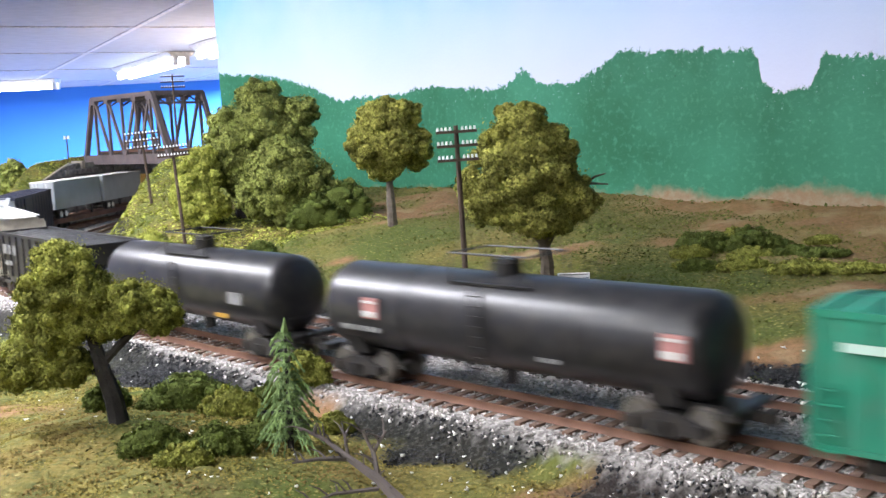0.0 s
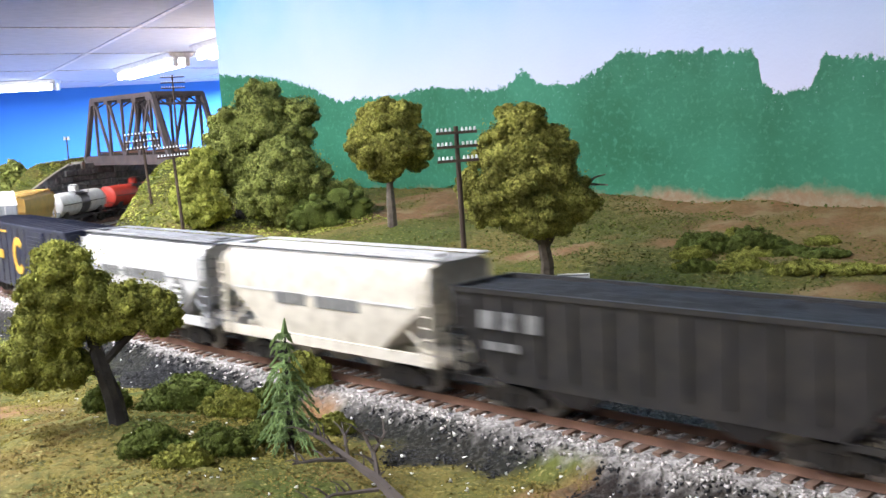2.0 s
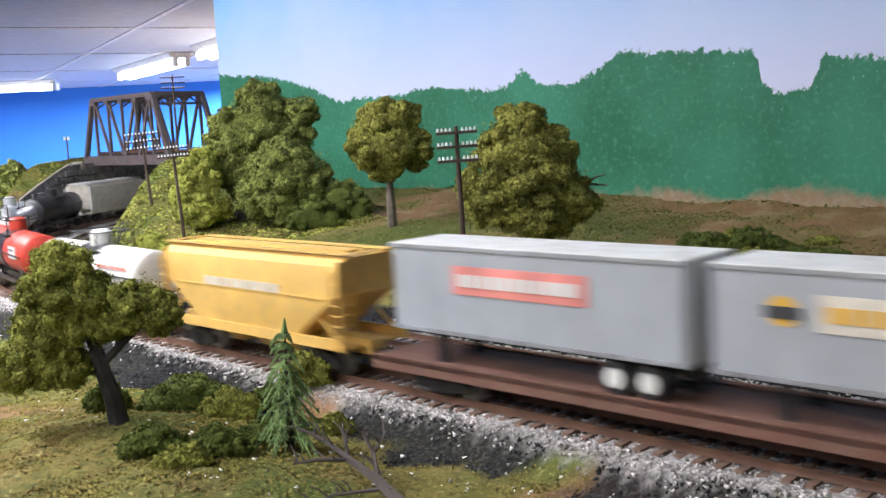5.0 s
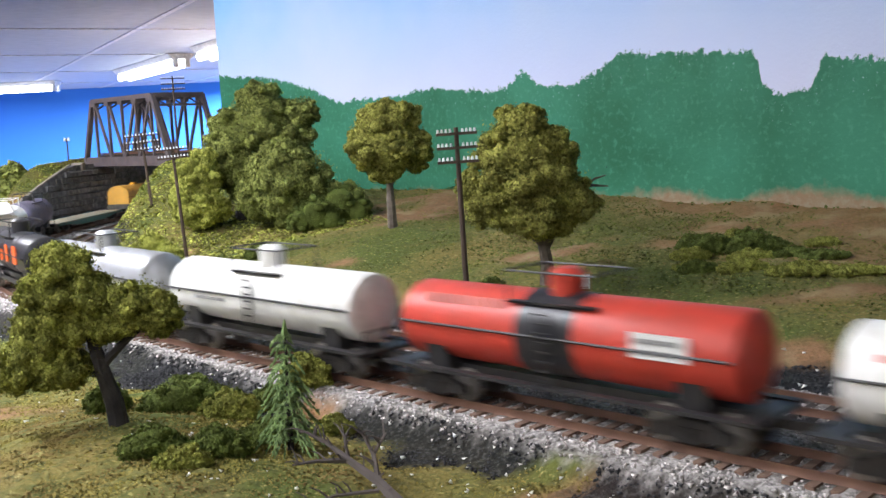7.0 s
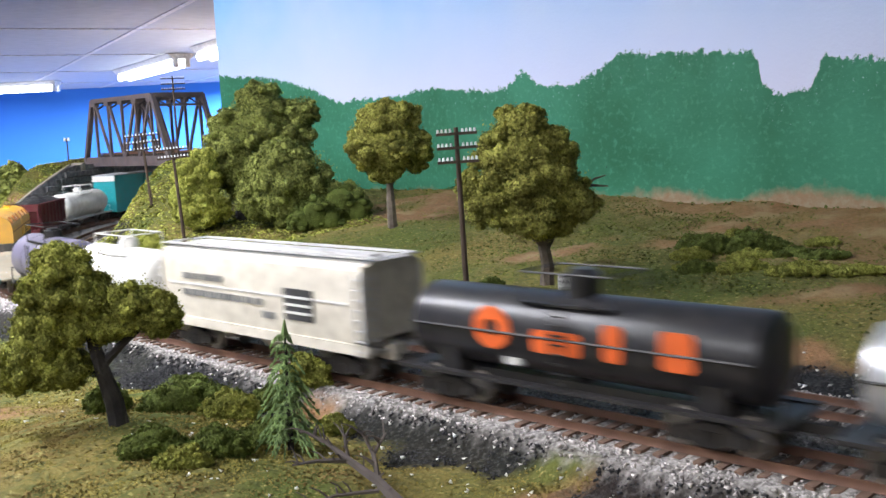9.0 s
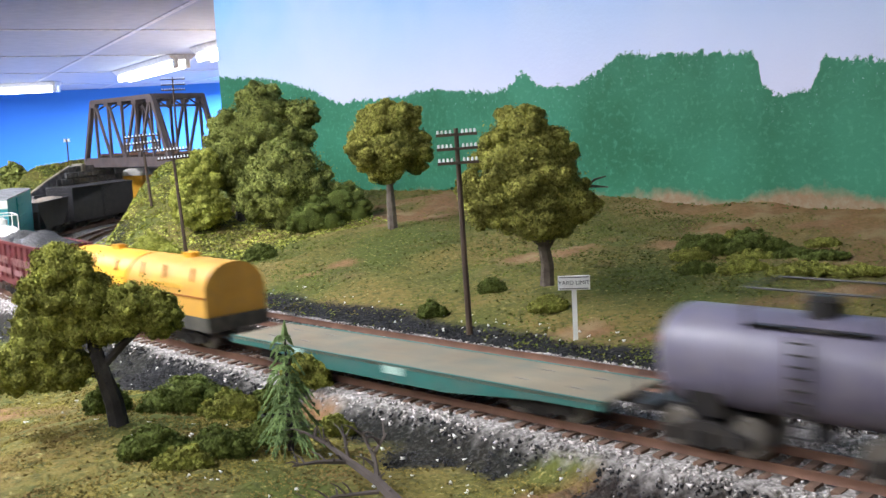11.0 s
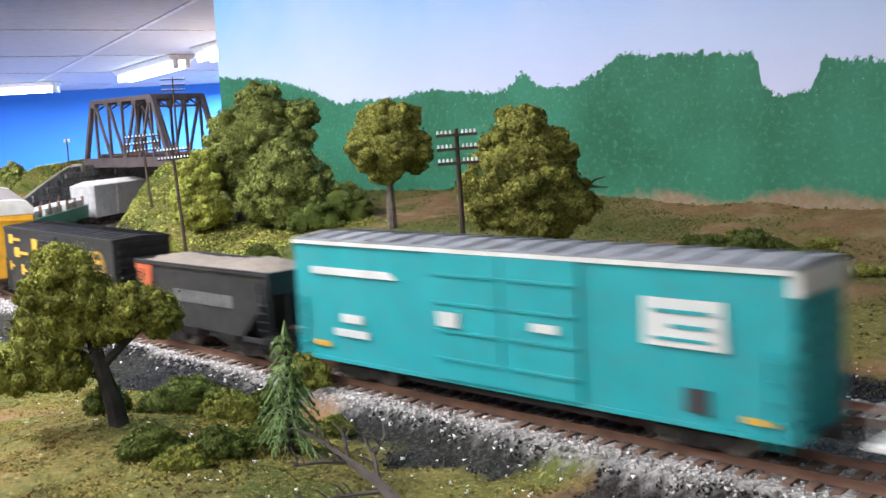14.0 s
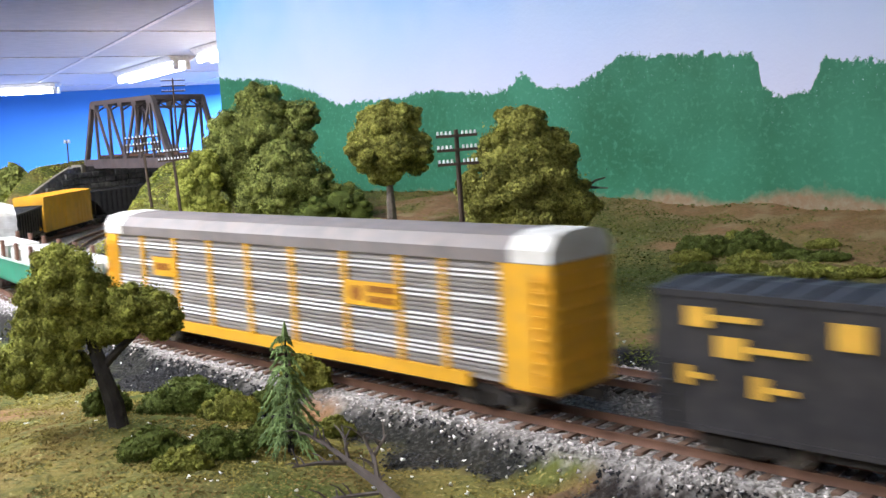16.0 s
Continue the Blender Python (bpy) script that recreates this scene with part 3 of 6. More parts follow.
def spruce():
    x, y = -0.058, 0.352
    z = ground_at(x, y) - 0.001
    ob = thing("spruce", "small bright green plastic spruce sapling", "tree", "model trees", pose(x, y, z))
    part("trunk", Shape().rod((0, 0, 0), (0.0006, 0, 0.0455), 0.0013, 6, 0.0003), BARK, ob)
    rng = np.random.RandomState(8)
    for k in range(11):
        sh = Shape()
        zc, reach = 0.006 + k * 0.0037, 0.0158 - k * 0.00125
        n = 8 if k < 7 else 5
        for j in range(n):
            a = 6.2832 * j / n + k * 0.7 + rng.rand() * 0.7
            r = reach * (0.5 + 0.75 * rng.rand())
            d, side = Vector((math.cos(a), math.sin(a), 0)), Vector((-math.sin(a), math.cos(a), 0))
            tip = Vector((0, 0, zc - (0.45 + 0.35 * rng.rand()) * r))
            pts = [Vector((0, 0, zc)), Vector((0, 0, zc + 0.0004)) + d * r * 0.45, tip + d * r]
            sh.rod(pts[0], pts[1], 0.0006, 4, 0.0005).rod(pts[1], pts[2], 0.0005, 4, 0.0002)
            for q in range(8):
                t = 0.2 + 0.8 * q / 7
                c = pts[0].lerp(pts[1], min(1, t * 2)) if t < 0.5 else pts[1].lerp(pts[2], t * 2 - 1)
                for sg in (-1, 1):
                    e = c + d * 0.0012 + side * sg * 0.0026 * (1.2 - t) + Vector((0, 0, rng.uniform(-0.0024, 0.0002)))
                    sh.add([c - d * 0.0006, c + d * 0.0007, e, c + Vector((0, 0, 0.0006))], [(0, 1, 2), (0, 2, 3), (1, 3, 2)])
        part("branch", sh, SPRUCE, ob)
    part("leader", Shape().rod((0.0006, 0, 0.043), (0.0008, 0, 0.049), 0.0016, 5, 0.0002), SPRUCE, ob)


def dead_tree():
    x, y = -0.026, 0.312
    z = ground_at(x, y)
    ob = thing("dead_branch", "bare grey twiggy branch lying on the turf", "branch", at=pose(x, y, z))
    sh = Shape()
    rng = random.Random(12)
    for pts, r in (([(0.010, -0.010, -0.002), (0.002, -0.002, 0.004), (-0.008, 0.006, 0.009), (-0.016, 0.014, 0.013)], 0.0034), ([(0.002, -0.002, 0.004), (0.000, 0.008, 0.010), (0.004, 0.014, 0.015)], 0.0018),
                   ([(0.000, 0.008, 0.010), (-0.004, 0.013, 0.016)], 0.0012), ([(-0.008, 0.006, 0.009), (-0.018, 0.004, 0.010), (-0.026, 0.004, 0.009)], 0.0016),
                   ([(0.002, -0.004, 0.002), (-0.012, -0.007, 0.002), (-0.022, -0.010, -0.001)], 0.0015), ([(-0.016, 0.014, 0.013), (-0.024, 0.018, 0.016)], 0.0014), ([(-0.008, 0.006, 0.009), (-0.010, 0.013, 0.017)], 0.0012)):
        limb(sh, pts, r * 0.62, r * 0.22, 6)
        for k in range(7):
            a, b = rng.choice(list(zip(pts[:-1], pts[1:])))
            p = Vector(a).lerp(Vector(b), rng.random())
            q = p + Vector((rng.uniform(-0.007, 0.004), rng.uniform(-0.003, 0.006), rng.uniform(-0.001, 0.006)))
            limb(sh, [p, p.lerp(q, 0.5) + Vector((0, 0, 0.0008)), q], 0.0004, 0.00012, 5)
    part("branch", sh, mat("dry_twig", (0.095, 0.078, 0.07), 0.9, spread=0.3, bump=0.5), ob, soft=True)


def bushes():
    # x, y, width, height, material, size
    rows = ((-0.107, 0.405, 0.022, 0.014, BUSH), (-0.088, 0.395, 0.013, 0.011, LEAF_FRONT), (-0.103, 0.338, 0.013, 0.010, BUSH), (-0.082, 0.342, 0.014, 0.009, BUSH), (-0.09, 0.326, 0.010, 0.007, LEAF_FRONT),
            (-0.14, 0.405, 0.010, 0.012, BUSH), (-0.061, 0.42, 0.012, 0.015, LEAF_FRONT), (-0.075, 0.41, 0.010, 0.010, BUSH), (-0.235, 0.585, 0.014, 0.013, BUSH), (-0.068, 0.362, 0.012, 0.008, BUSH),
            (-0.045, 0.375, 0.009, 0.007, LEAF_FRONT), (0.176, 0.655, 0.020, 0.013, BUSH), (0.205, 0.645, 0.020, 0.007, BUSH), (0.228, 0.605, 0.018, 0.005, BUSH), (0.158, 0.64, 0.014, 0.007, LEAF_FRONT),
            (0.12, 0.475, 0.009, 0.010, BUSH), (0.196, 0.672, 0.012, 0.009, LEAF_FRONT), (0.165, 0.665, 0.012, 0.010, BUSH), (0.24, 0.635, 0.012, 0.005, LEAF_FRONT), (0.215, 0.615, 0.014, 0.005, BUSH), (0.15, 0.61, 0.012, 0.005, LEAF_FRONT), (0.028, 0.60, 0.009, 0.009, BUSH), (-0.145, 0.80, 0.014, 0.013, BUSH), (-0.008, 0.565, 0.009, 0.009, BUSH), (0.056, 0.548, 0.012, 0.008, LEAF_FRONT),
            (0.19, 0.62, 0.016, 0.006, LEAF_FRONT), (-0.235, 0.86, 0.016, 0.014, LEAF_BRIGHT), (-0.26, 0.90, 0.018, 0.016, LEAF_BRIGHT), (-0.225, 0.83, 0.014, 0.01, LEAF_BRIGHT), (-0.11, 0.885, 0.026, 0.028, BUSH), (-0.09, 0.90, 0.03, 0.034, BUSH),
            (0.200, 0.558, 0.022, 0.006, LEAF_FRONT), (0.172, 0.578, 0.016, 0.007, LEAF_FRONT), (0.228, 0.552, 0.018, 0.005, LEAF_FRONT), (0.150, 0.592, 0.013, 0.008, BUSH), (0.198, 0.640, 0.020, 0.015, BUSH))
    for i, (x, y, w, hh, m) in enumerate(rows):
        z = ground_at(x, y)
        me = crown_mesh("bush", [(0, 0, hh * 0.4, w * 0.7, w * 0.6, hh * 0.7), (w * 0.5, 0, hh * 0.25, w * 0.5, w * 0.5, hh * 0.5), (-w * 0.5, -w * 0.1, hh * 0.25, w * 0.5, w * 0.5, hh * 0.5)], m, 0.0006, int(4000 + 300000 * w), 50 + i, 18)
        ob = part("bush", me, m)
        ob.matrix_world = pose(x, y, z)
        tagged(ob, "low clump of dark green foam foliage on the ground" if m is BUSH else "low clump of light green foam foliage on the ground", "bush", "bushes")


# ---- track ----
def track(name, off, wood, label, lo, hi, near_lo, near_hi):
    root = thing(name, label, "track", kind="structure")
    for k, side in enumerate((-1, 1)):
        sh = Shape()
        rings = []
        for s in np.arange(lo, hi, 0.03):
            x, y, a = on_track(s, off + side * 0.0087)
            nx, ny = -math.sin(a), math.cos(a)
            prof = ((-0.0009, -0.0028), (0.0009, -0.0028), (0.0004, -0.0018), (0.0005, -0.0006), (0.0005, 0), (-0.0005, 0), (-0.0005, -0.0006), (-0.0004, -0.0018))
            rings.append([(x + nx * p, y + ny * p, z) for p, z in prof])
        sh.loft(rings)
        part("rail", sh, RAIL_RUST, root, soft=True)
    me = Shape().box(-0.0015, 0.0015, -0.0152, 0.0152, -0.0056, -0.0027, 0.0003).mesh("tie", wood)
    rest = Shape()
    rng = random.Random(4)
    s = lo
    while s < hi:
        x, y, a = on_track(s, off)
        m = pose(x, y, rng.uniform(-0.0002, 0.0001), 0, 0, math.degrees(a) + rng.uniform(-1.2, 1.2))
        if near_lo < s < near_hi:
            ob = new("tie", me)
            ob.parent = root
            ob.matrix_local = m
        else:
            c = [m @ Vector(p) for p in ((-0.0015, -0.0152, -0.0027), (0.0015, -0.0152, -0.0027), (0.0015, 0.0152, -0.0027), (-0.0015, 0.0152, -0.0027))]
            rest.loft([c, [p - Vector((0, 0, 0.003)) for p in c]])
        s += 0.0071
    tagged(part("tie_row", rest, wood, root), kind="stuff")


# ---- backdrop, room ----
U_LEFT = -1.1145


def backdrop_material():
    """A painted sky with a stippled green tree line, by place along the wall (x) and height (z)."""
    m = bpy.data.materials.new("painted_backdrop")
    m.use_nodes = True
    n, l = m.node_tree.nodes, m.node_tree.links
    b = n["Principled BSDF"]
    b.inputs["Roughness"].default_value, b.inputs["Specular IOR Level"].default_value = 0.6, 0.25
    co = n.new("ShaderNodeTexCoord")
    sep = n.new("ShaderNodeSeparateXYZ")
    l.new(co.outputs["Object"], sep.inputs[0])

    def tex(scale, detail=5, rough=0.6):
        t = n.new("ShaderNodeTexNoise")
        t.inputs["Scale"].default_value, t.inputs["Detail"].default_value, t.inputs["Roughness"].default_value = scale, detail, rough
        l.new(co.outputs["Object"], t.inputs["Vector"])
        return t.outputs["Fac"]

    def calc(op, a, c):
        x = n.new("ShaderNodeMath")
        x.operation = op
        for k, q in enumerate((a, c)):
            if isinstance(q, (int, float)):
                x.inputs[k].default_value = q
            else:
                l.new(q, x.inputs[k])
        return x.outputs[0]

    def rng(src, a, c, d=0.0, e=1.0):
        r = n.new("ShaderNodeMapRange")
        for k, q in ((1, a), (2, c), (3, d), (4, e)):
            r.inputs[k].default_value = q
        l.new(src, r.inputs[0])
        return r.outputs[0]

    def mix(fac, c1, c2):
        x = n.new("ShaderNodeMix")
        x.data_type = "RGBA"
        l.new(fac, x.inputs["Factor"])
        for k, c in ((6, c1), (7, c2)):
            if isinstance(c, tuple):
                x.inputs[k].default_value = (*c, 1)
            else:
                l.new(c, x.inputs[k])
        return x.outputs[2]

    line = ((-1.115, 0.181), (-1.015, 0.172), (-0.939, 0.157), (-0.880, 0.136), (-0.832, 0.138), (-0.787, 0.138), (-0.720, 0.142), (-0.667, 0.136), (-0.638, 0.135), (-0.616, 0.149),
            (-0.590, 0.138), (-0.558, 0.133), (-0.527, 0.146), (-0.509, 0.156), (-0.491, 0.157), (-0.448, 0.153), (-0.427, 0.152), (-0.398, 0.150), (-0.379, 0.146), (-0.375, 0.121),
            (-0.361, 0.116), (-0.335, 0.119), (-0.329, 0.139), (-0.309, 0.137), (-0.282, 0.135), (-0.2, 0.13))
    fc = n.new("ShaderNodeFloatCurve")
    cur = fc.mapping.curves[0]
    pts = [((u + 1.2) / 1.2, z / 0.25) for u, z in line]
    cur.points[0].location, cur.points[1].location = pts[0], pts[-1]
    for p in pts[1:-1]:
        cur.points.new(*p)
    for p in cur.points:
        p.handle_type = "VECTOR"
    fc.mapping.update()
    l.new(rng(sep.outputs[0], -1.2, 0.0), fc.inputs["Value"])
    top = calc("MULTIPLY", fc.outputs[0], 0.25)
    rag = calc("ADD", calc("MULTIPLY", calc("SUBTRACT", tex(45, 6, 0.7), 0.5), 0.020), calc("MULTIPLY", calc("SUBTRACT", tex(170, 4, 0.75), 0.5), 0.020))
    gap = calc("SUBTRACT", calc("ADD", top, rag), sep.outputs[2])
    inside = rng(gap, -0.0006, 0.0010)
    haze = rng(sep.outputs[2], 0.12, 0.30)
    sky = mix(haze, (0.62, 0.64, 0.84), (0.17, 0.46, 0.87))
    sky = mix(rng(tex(6, 3), 0.4, 0.7, 0.0, 0.35), sky, (0.62, 0.66, 0.82))
    leaf = mix(rng(tex(9, 4), 0.35, 0.65), (0.022, 0.135, 0.070), (0.042, 0.215, 0.130))
    leaf = mix(rng(tex(200, 4), 0.52, 0.72, 0.0, 0.55), leaf, (0.09, 0.31, 0.20))
    holes = calc("MULTIPLY", rng(tex(330, 3, 0.7), 0.645, 0.70), rng(calc("ADD", gap, calc("MULTIPLY", calc("SUBTRACT", tex(20), 0.5), 0.08)), 0.035, 0.005))
    leaf = mix(holes, leaf, (0.45, 0.62, 0.68))
    leaf = mix(rng(tex(170, 2), 0.74, 0.76), leaf, (0.02, 0.07, 0.05))
    col = mix(inside, sky, leaf)
    earth_top = calc("ADD", 0.0385, calc("MULTIPLY", calc("SUBTRACT", tex(8, 6, 0.65), 0.50), 0.070))
    earth = calc("MULTIPLY", rng(calc("SUBTRACT", earth_top, sep.outputs[2]), -0.002, 0.006, 0.0, 0.85), rng(sep.outputs[0], -0.9, -0.5, 0.6, 1.0))
    col = mix(earth, col, mix(rng(tex(120), 0.4, 0.6), (0.30, 0.17, 0.10), (0.34, 0.25, 0.17)))
    l.new(col, b.inputs["Base Color"])
    bu = n.new("ShaderNodeBump")
    bu.inputs["Strength"].default_value, bu.inputs["Distance"].default_value = 0.25, 0.001
    l.new(tex(300, 3), bu.inputs["Height"])
    l.new(bu.outputs[0], b.inputs["Normal"])
    return m


def build_room():
    back = part("wall_backdrop", Shape().box(U_LEFT, 5.5, 0, 0.05, -0.09, CEILING), backdrop_material())
    k = 1.03 / math.sqrt(2)
    back.matrix_world = pose(k * 0.70711, k * 0.70711, 0, 0, 0, -45)
    tagged(back, "wall painted with sky and a stippled green tree line", "wall", kind="structure")
    X0, X1, Y0, Y1, Z0 = -5.0, 5.8, -4.5, 8.4, -1.25
    for name, b, m, lab in (("wall_far", (X0 - 0.1, X1 + 0.1, Y1, Y1 + 0.1), BLUE_WALL, "bright blue painted room wall"), ("wall_near", (X0 - 0.1, X1 + 0.1, Y0 - 0.1, Y0), ROOM_PAINT, "plain pale room wall"),
                            ("wall_left", (X0 - 0.1, X0, Y0, Y1), BLUE_WALL, "bright blue painted room wall"), ("wall_right", (X1, X1 + 0.1, Y0, Y1), ROOM_PAINT, "plain pale room wall")):
        tagged(part(name, Shape().box(*b, Z0, CEILING), m), lab, "wall", kind="structure")
    tagged(part("floor", Shape().box(X0 - 0.1, X1 + 0.1, Y0 - 0.1, Y1 + 0.1, Z0 - 0.1, Z0), FLOOR_PAINT), "plain grey concrete floor", "floor", kind="structure")
    # suspended ceiling: tiles hang a little below the grid's joints
    sh, g = Shape(), Shape()
    turn = radians(28)
    ca, sa = math.cos(turn), math.sin(turn)
    spin = lambda x, y: (-1.2 + ca * x - sa * y, 4.2 + sa * x + ca * y)
    sh.box(X0 - 0.1, X1 + 0.1, Y0 - 0.1, Y1 + 0.1, CEILING, CEILING + 0.1)
    ceil = part("ceiling", sh, TILE)
    tagged(ceil, "suspended ceiling of grey acoustic tiles", "ceiling", kind="structure")
    for i in range(-14, 15):
        x = i * 0.61
        p, q = spin(x, -11), spin(x, 11)
        g.bar((*p, CEILING), (*q, CEILING), 0.022, 0.006)
    for j in range(-10, 11):
        y = j * 1.22
        p, q = spin(-9, y), spin(9, y)
        g.bar((*p, CEILING - 0.001), (*q, CEILING - 0.001), 0.022, 0.006)
    tagged(part("ceiling_grid", g, TILE_GRID), "thin white metal ceiling grid", "ceiling grid", kind="structure")
    # Fixtures added out of view get the same housing and lit tubes.
    for fx, fy, turn, power in SEEN_AND_ADDED_FIXTURES:
        ob = thing("fluorescent_fixture", "lit twin-tube fluorescent ceiling fixture", "ceiling light", "ceiling lights", pose(fx, fy, CEILING, 0, 0, turn))
        part("housing", Shape().prism([(-0.05, -0.03), (0.05, -0.03), (0.075, -0.004), (-0.075, -0.004)], -0.61, 0.61), FIXTURE, ob)
        for side in (-1, 1):
            part("tube", Shape().rod((-0.58, side * 0.032, -0.053), (0.58, side * 0.032, -0.053), 0.019, 12), TUBE, ob, soft=True)
            for e in (-1, 1):
                part("socket", Shape().box(e * 0.595 - 0.012, e * 0.595 + 0.012, side * 0.032 - 0.012, side * 0.032 + 0.012, -0.075, -0.028), FIXTURE, ob)


# ---- line-side things ----
def utility_pole(x, y, z0, z1, lean, turn, arms=3, group="utility poles", span=0.020):
    hgt = z1 - z0
    ob = thing("utility_pole", "brown wooden utility pole with crossarms and white insulators", "utility pole", group, pose(x, y, z0, 0, lean, turn))
    part("pole", Shape().rod((0, 0, -0.006), (0, 0, hgt), 0.0016, 8, 0.0011), POLE_WOOD, ob, soft=True)
    for k in range(arms):
        zz = hgt - 0.003 - k * 0.0068
        arm = part("crossarm", Shape().box(-span / 2, span / 2, -0.0022, -0.0009, zz - 0.0007, zz + 0.0007), POLE_WOOD, ob)
        for j in range(10):
            xx = -span / 2 + span * (j + 0.5) / 10
            if abs(xx) < 0.0012:
                continue
            part("insulator", Shape().rod((xx, -0.0015, zz + 0.0007), (xx, -0.0015, zz + 0.0024), 0.00075, 6, 0.0005), INSULATOR, arm)
    return ob


def text_mesh(word, size, material):
    cu = bpy.data.curves.new("lettering", "FONT")
    cu.body, cu.size, cu.align_x, cu.align_y, cu.extrude = word, size, "CENTER", "CENTER", 0.0001
    tmp = new("lettering", cu)
    bpy.context.view_layer.update()
    me = bpy.data.meshes.new_from_object(tmp.evaluated_get(bpy.context.evaluated_depsgraph_get()))
    bpy.data.objects.remove(tmp)
    me.materials.clear()
    me.materials.append(material)
    return me


def yard_sign():
    x, y = 0.0635, 0.492
    z = ground_at(x, y)
    ob = thing("trackside_sign", "white trackside sign board reading yard limit on a post", "sign", at=pose(x, y, z, 0, 0, -6))
    part("post", Shape().box(-0.0012, 0.0012, -0.0008, 0.0008, -0.004, 0.027), SIGN_WHITE, ob)
    board = part("board", Shape().box(-0.0078, 0.0078, -0.0018, -0.0009, 0.0245, 0.0315, 0.0), SIGN_WHITE, ob)
    for zz in (0.0252, 0.0308):
        part("border", Shape().box(-0.0072, 0.0072, -0.0021, -0.0018, zz - 0.0002, zz + 0.0002), LETTER_DARK, board)
    tx = part("lettering", text_mesh("YARD LIMIT", 0.0029, LETTER_DARK), LETTER_DARK, board)
    tx.matrix_local = pose(0, -0.0020, 0.028, 90)


def truss_bridge():
    L, W, P, N = 0.236, 0.075, 0.033, 6
    zb, zt = 0.0, 0.084
    ob = thing("truss_bridge", "dark brown steel through-truss railway bridge on stone abutments", "bridge", at=pose(-0.349, 1.323, 0.0795, 0, 0, 134.6))
    # local x runs away along the bridge, the near truss is at y = 0, the far one at y = -W
    xs = [L * i / N for i in range(N + 1)]
    for name, yy in (("truss", 0.0), ("truss", -W)):
        t = part(name, Shape().bar((-0.004, yy, zb - 0.002), (L + 0.004, yy, zb - 0.002), 0.005, 0.013).bar((P, yy, zt), (L - P, yy, zt), 0.006, 0.006), BRIDGE_METAL, ob)
        part("end_post", Shape().bar((0, yy, zb), (P, yy, zt), 0.006, 0.006), BRIDGE_METAL, t)
        part("end_post", Shape().bar((L, yy, zb), (L - P, yy, zt), 0.006, 0.006), BRIDGE_METAL, t)
        for i in range(1, N):
            xt = min(max(xs[i], P), L - P)
            part("post", Shape().bar((xs[i], yy, zb), (xt, yy, zt), 0.003, 0.0035), BRIDGE_METAL, t)
            part("gusset", Shape().box(xs[i] - 0.006, xs[i] + 0.006, yy - 0.0032, yy + 0.0032, zt - 0.008, zt - 0.001), BRIDGE_METAL, t)
        for i in range(1, N - 1):
            a, b = (xs[i], zt), (xs[i + 1], zb)
            if i >= N / 2:
                a, b = (xs[i], zb), (xs[i + 1], zt)
            part("diagonal", Shape().bar((a[0], yy, a[1]), (b[0], yy, b[1]), 0.003, 0.004), BRIDGE_METAL, t)
    for i in range(N + 1):
        part("floor_beam", Shape().bar((xs[i], 0, zb - 0.001), (xs[i], -W, zb - 0.001), 0.004, 0.008), BRIDGE_METAL, ob)
        if 0 < i < N:
            xt = min(max(xs[i], P), L - P)
            part("sway_brace", Shape().bar((xt, 0, zt - 0.001), (xt, -W, zt - 0.001), 0.003, 0.005).bar((xt, 0, zt - 0.014), (xt, -0.02, zt - 0.002), 0.002, 0.002).bar((xt, -W, zt - 0.014), (xt, -W + 0.02, zt - 0.002), 0.002, 0.002), BRIDGE_METAL, ob)
    for i in range(1, N - 1):
        part("top_brace", Shape().bar((max(xs[i], P), 0, zt), (min(xs[i + 1], L - P), -W, zt), 0.002, 0.002).bar((max(xs[i], P), -W, zt), (min(xs[i + 1], L - P), 0, zt), 0.002, 0.002), BRIDGE_METAL, ob)
    part("portal", Shape().bar((P, 0, zt), (P, -W, zt), 0.006, 0.006).bar((P * 0.82, 0, zt * 0.84), (P * 0.82, -W, zt * 0.84), 0.003, 0.003), BRIDGE_METAL, ob)
    part("portal", Shape().bar((L - P, 0, zt), (L - P, -W, zt), 0.006, 0.006), BRIDGE_METAL, ob)
    deck = Shape()
    for i in range(40):
        x = L * (i + 0.5) / 40
        deck.box(x - 0.0016, x + 0.0016, -W / 2 - 0.017, -W / 2 + 0.017, zb + 0.004, zb + 0.007)
    part("deck_ties", deck, TIE_DARK, ob)
    for o in (-0.0087, 0.0087):
        part("rail", Shape().box(-0.02, L + 0.02, -W / 2 + o - 0.0005, -W / 2 + o + 0.0005, zb + 0.007, zb + 0.0098), RAIL_RUST, ob)


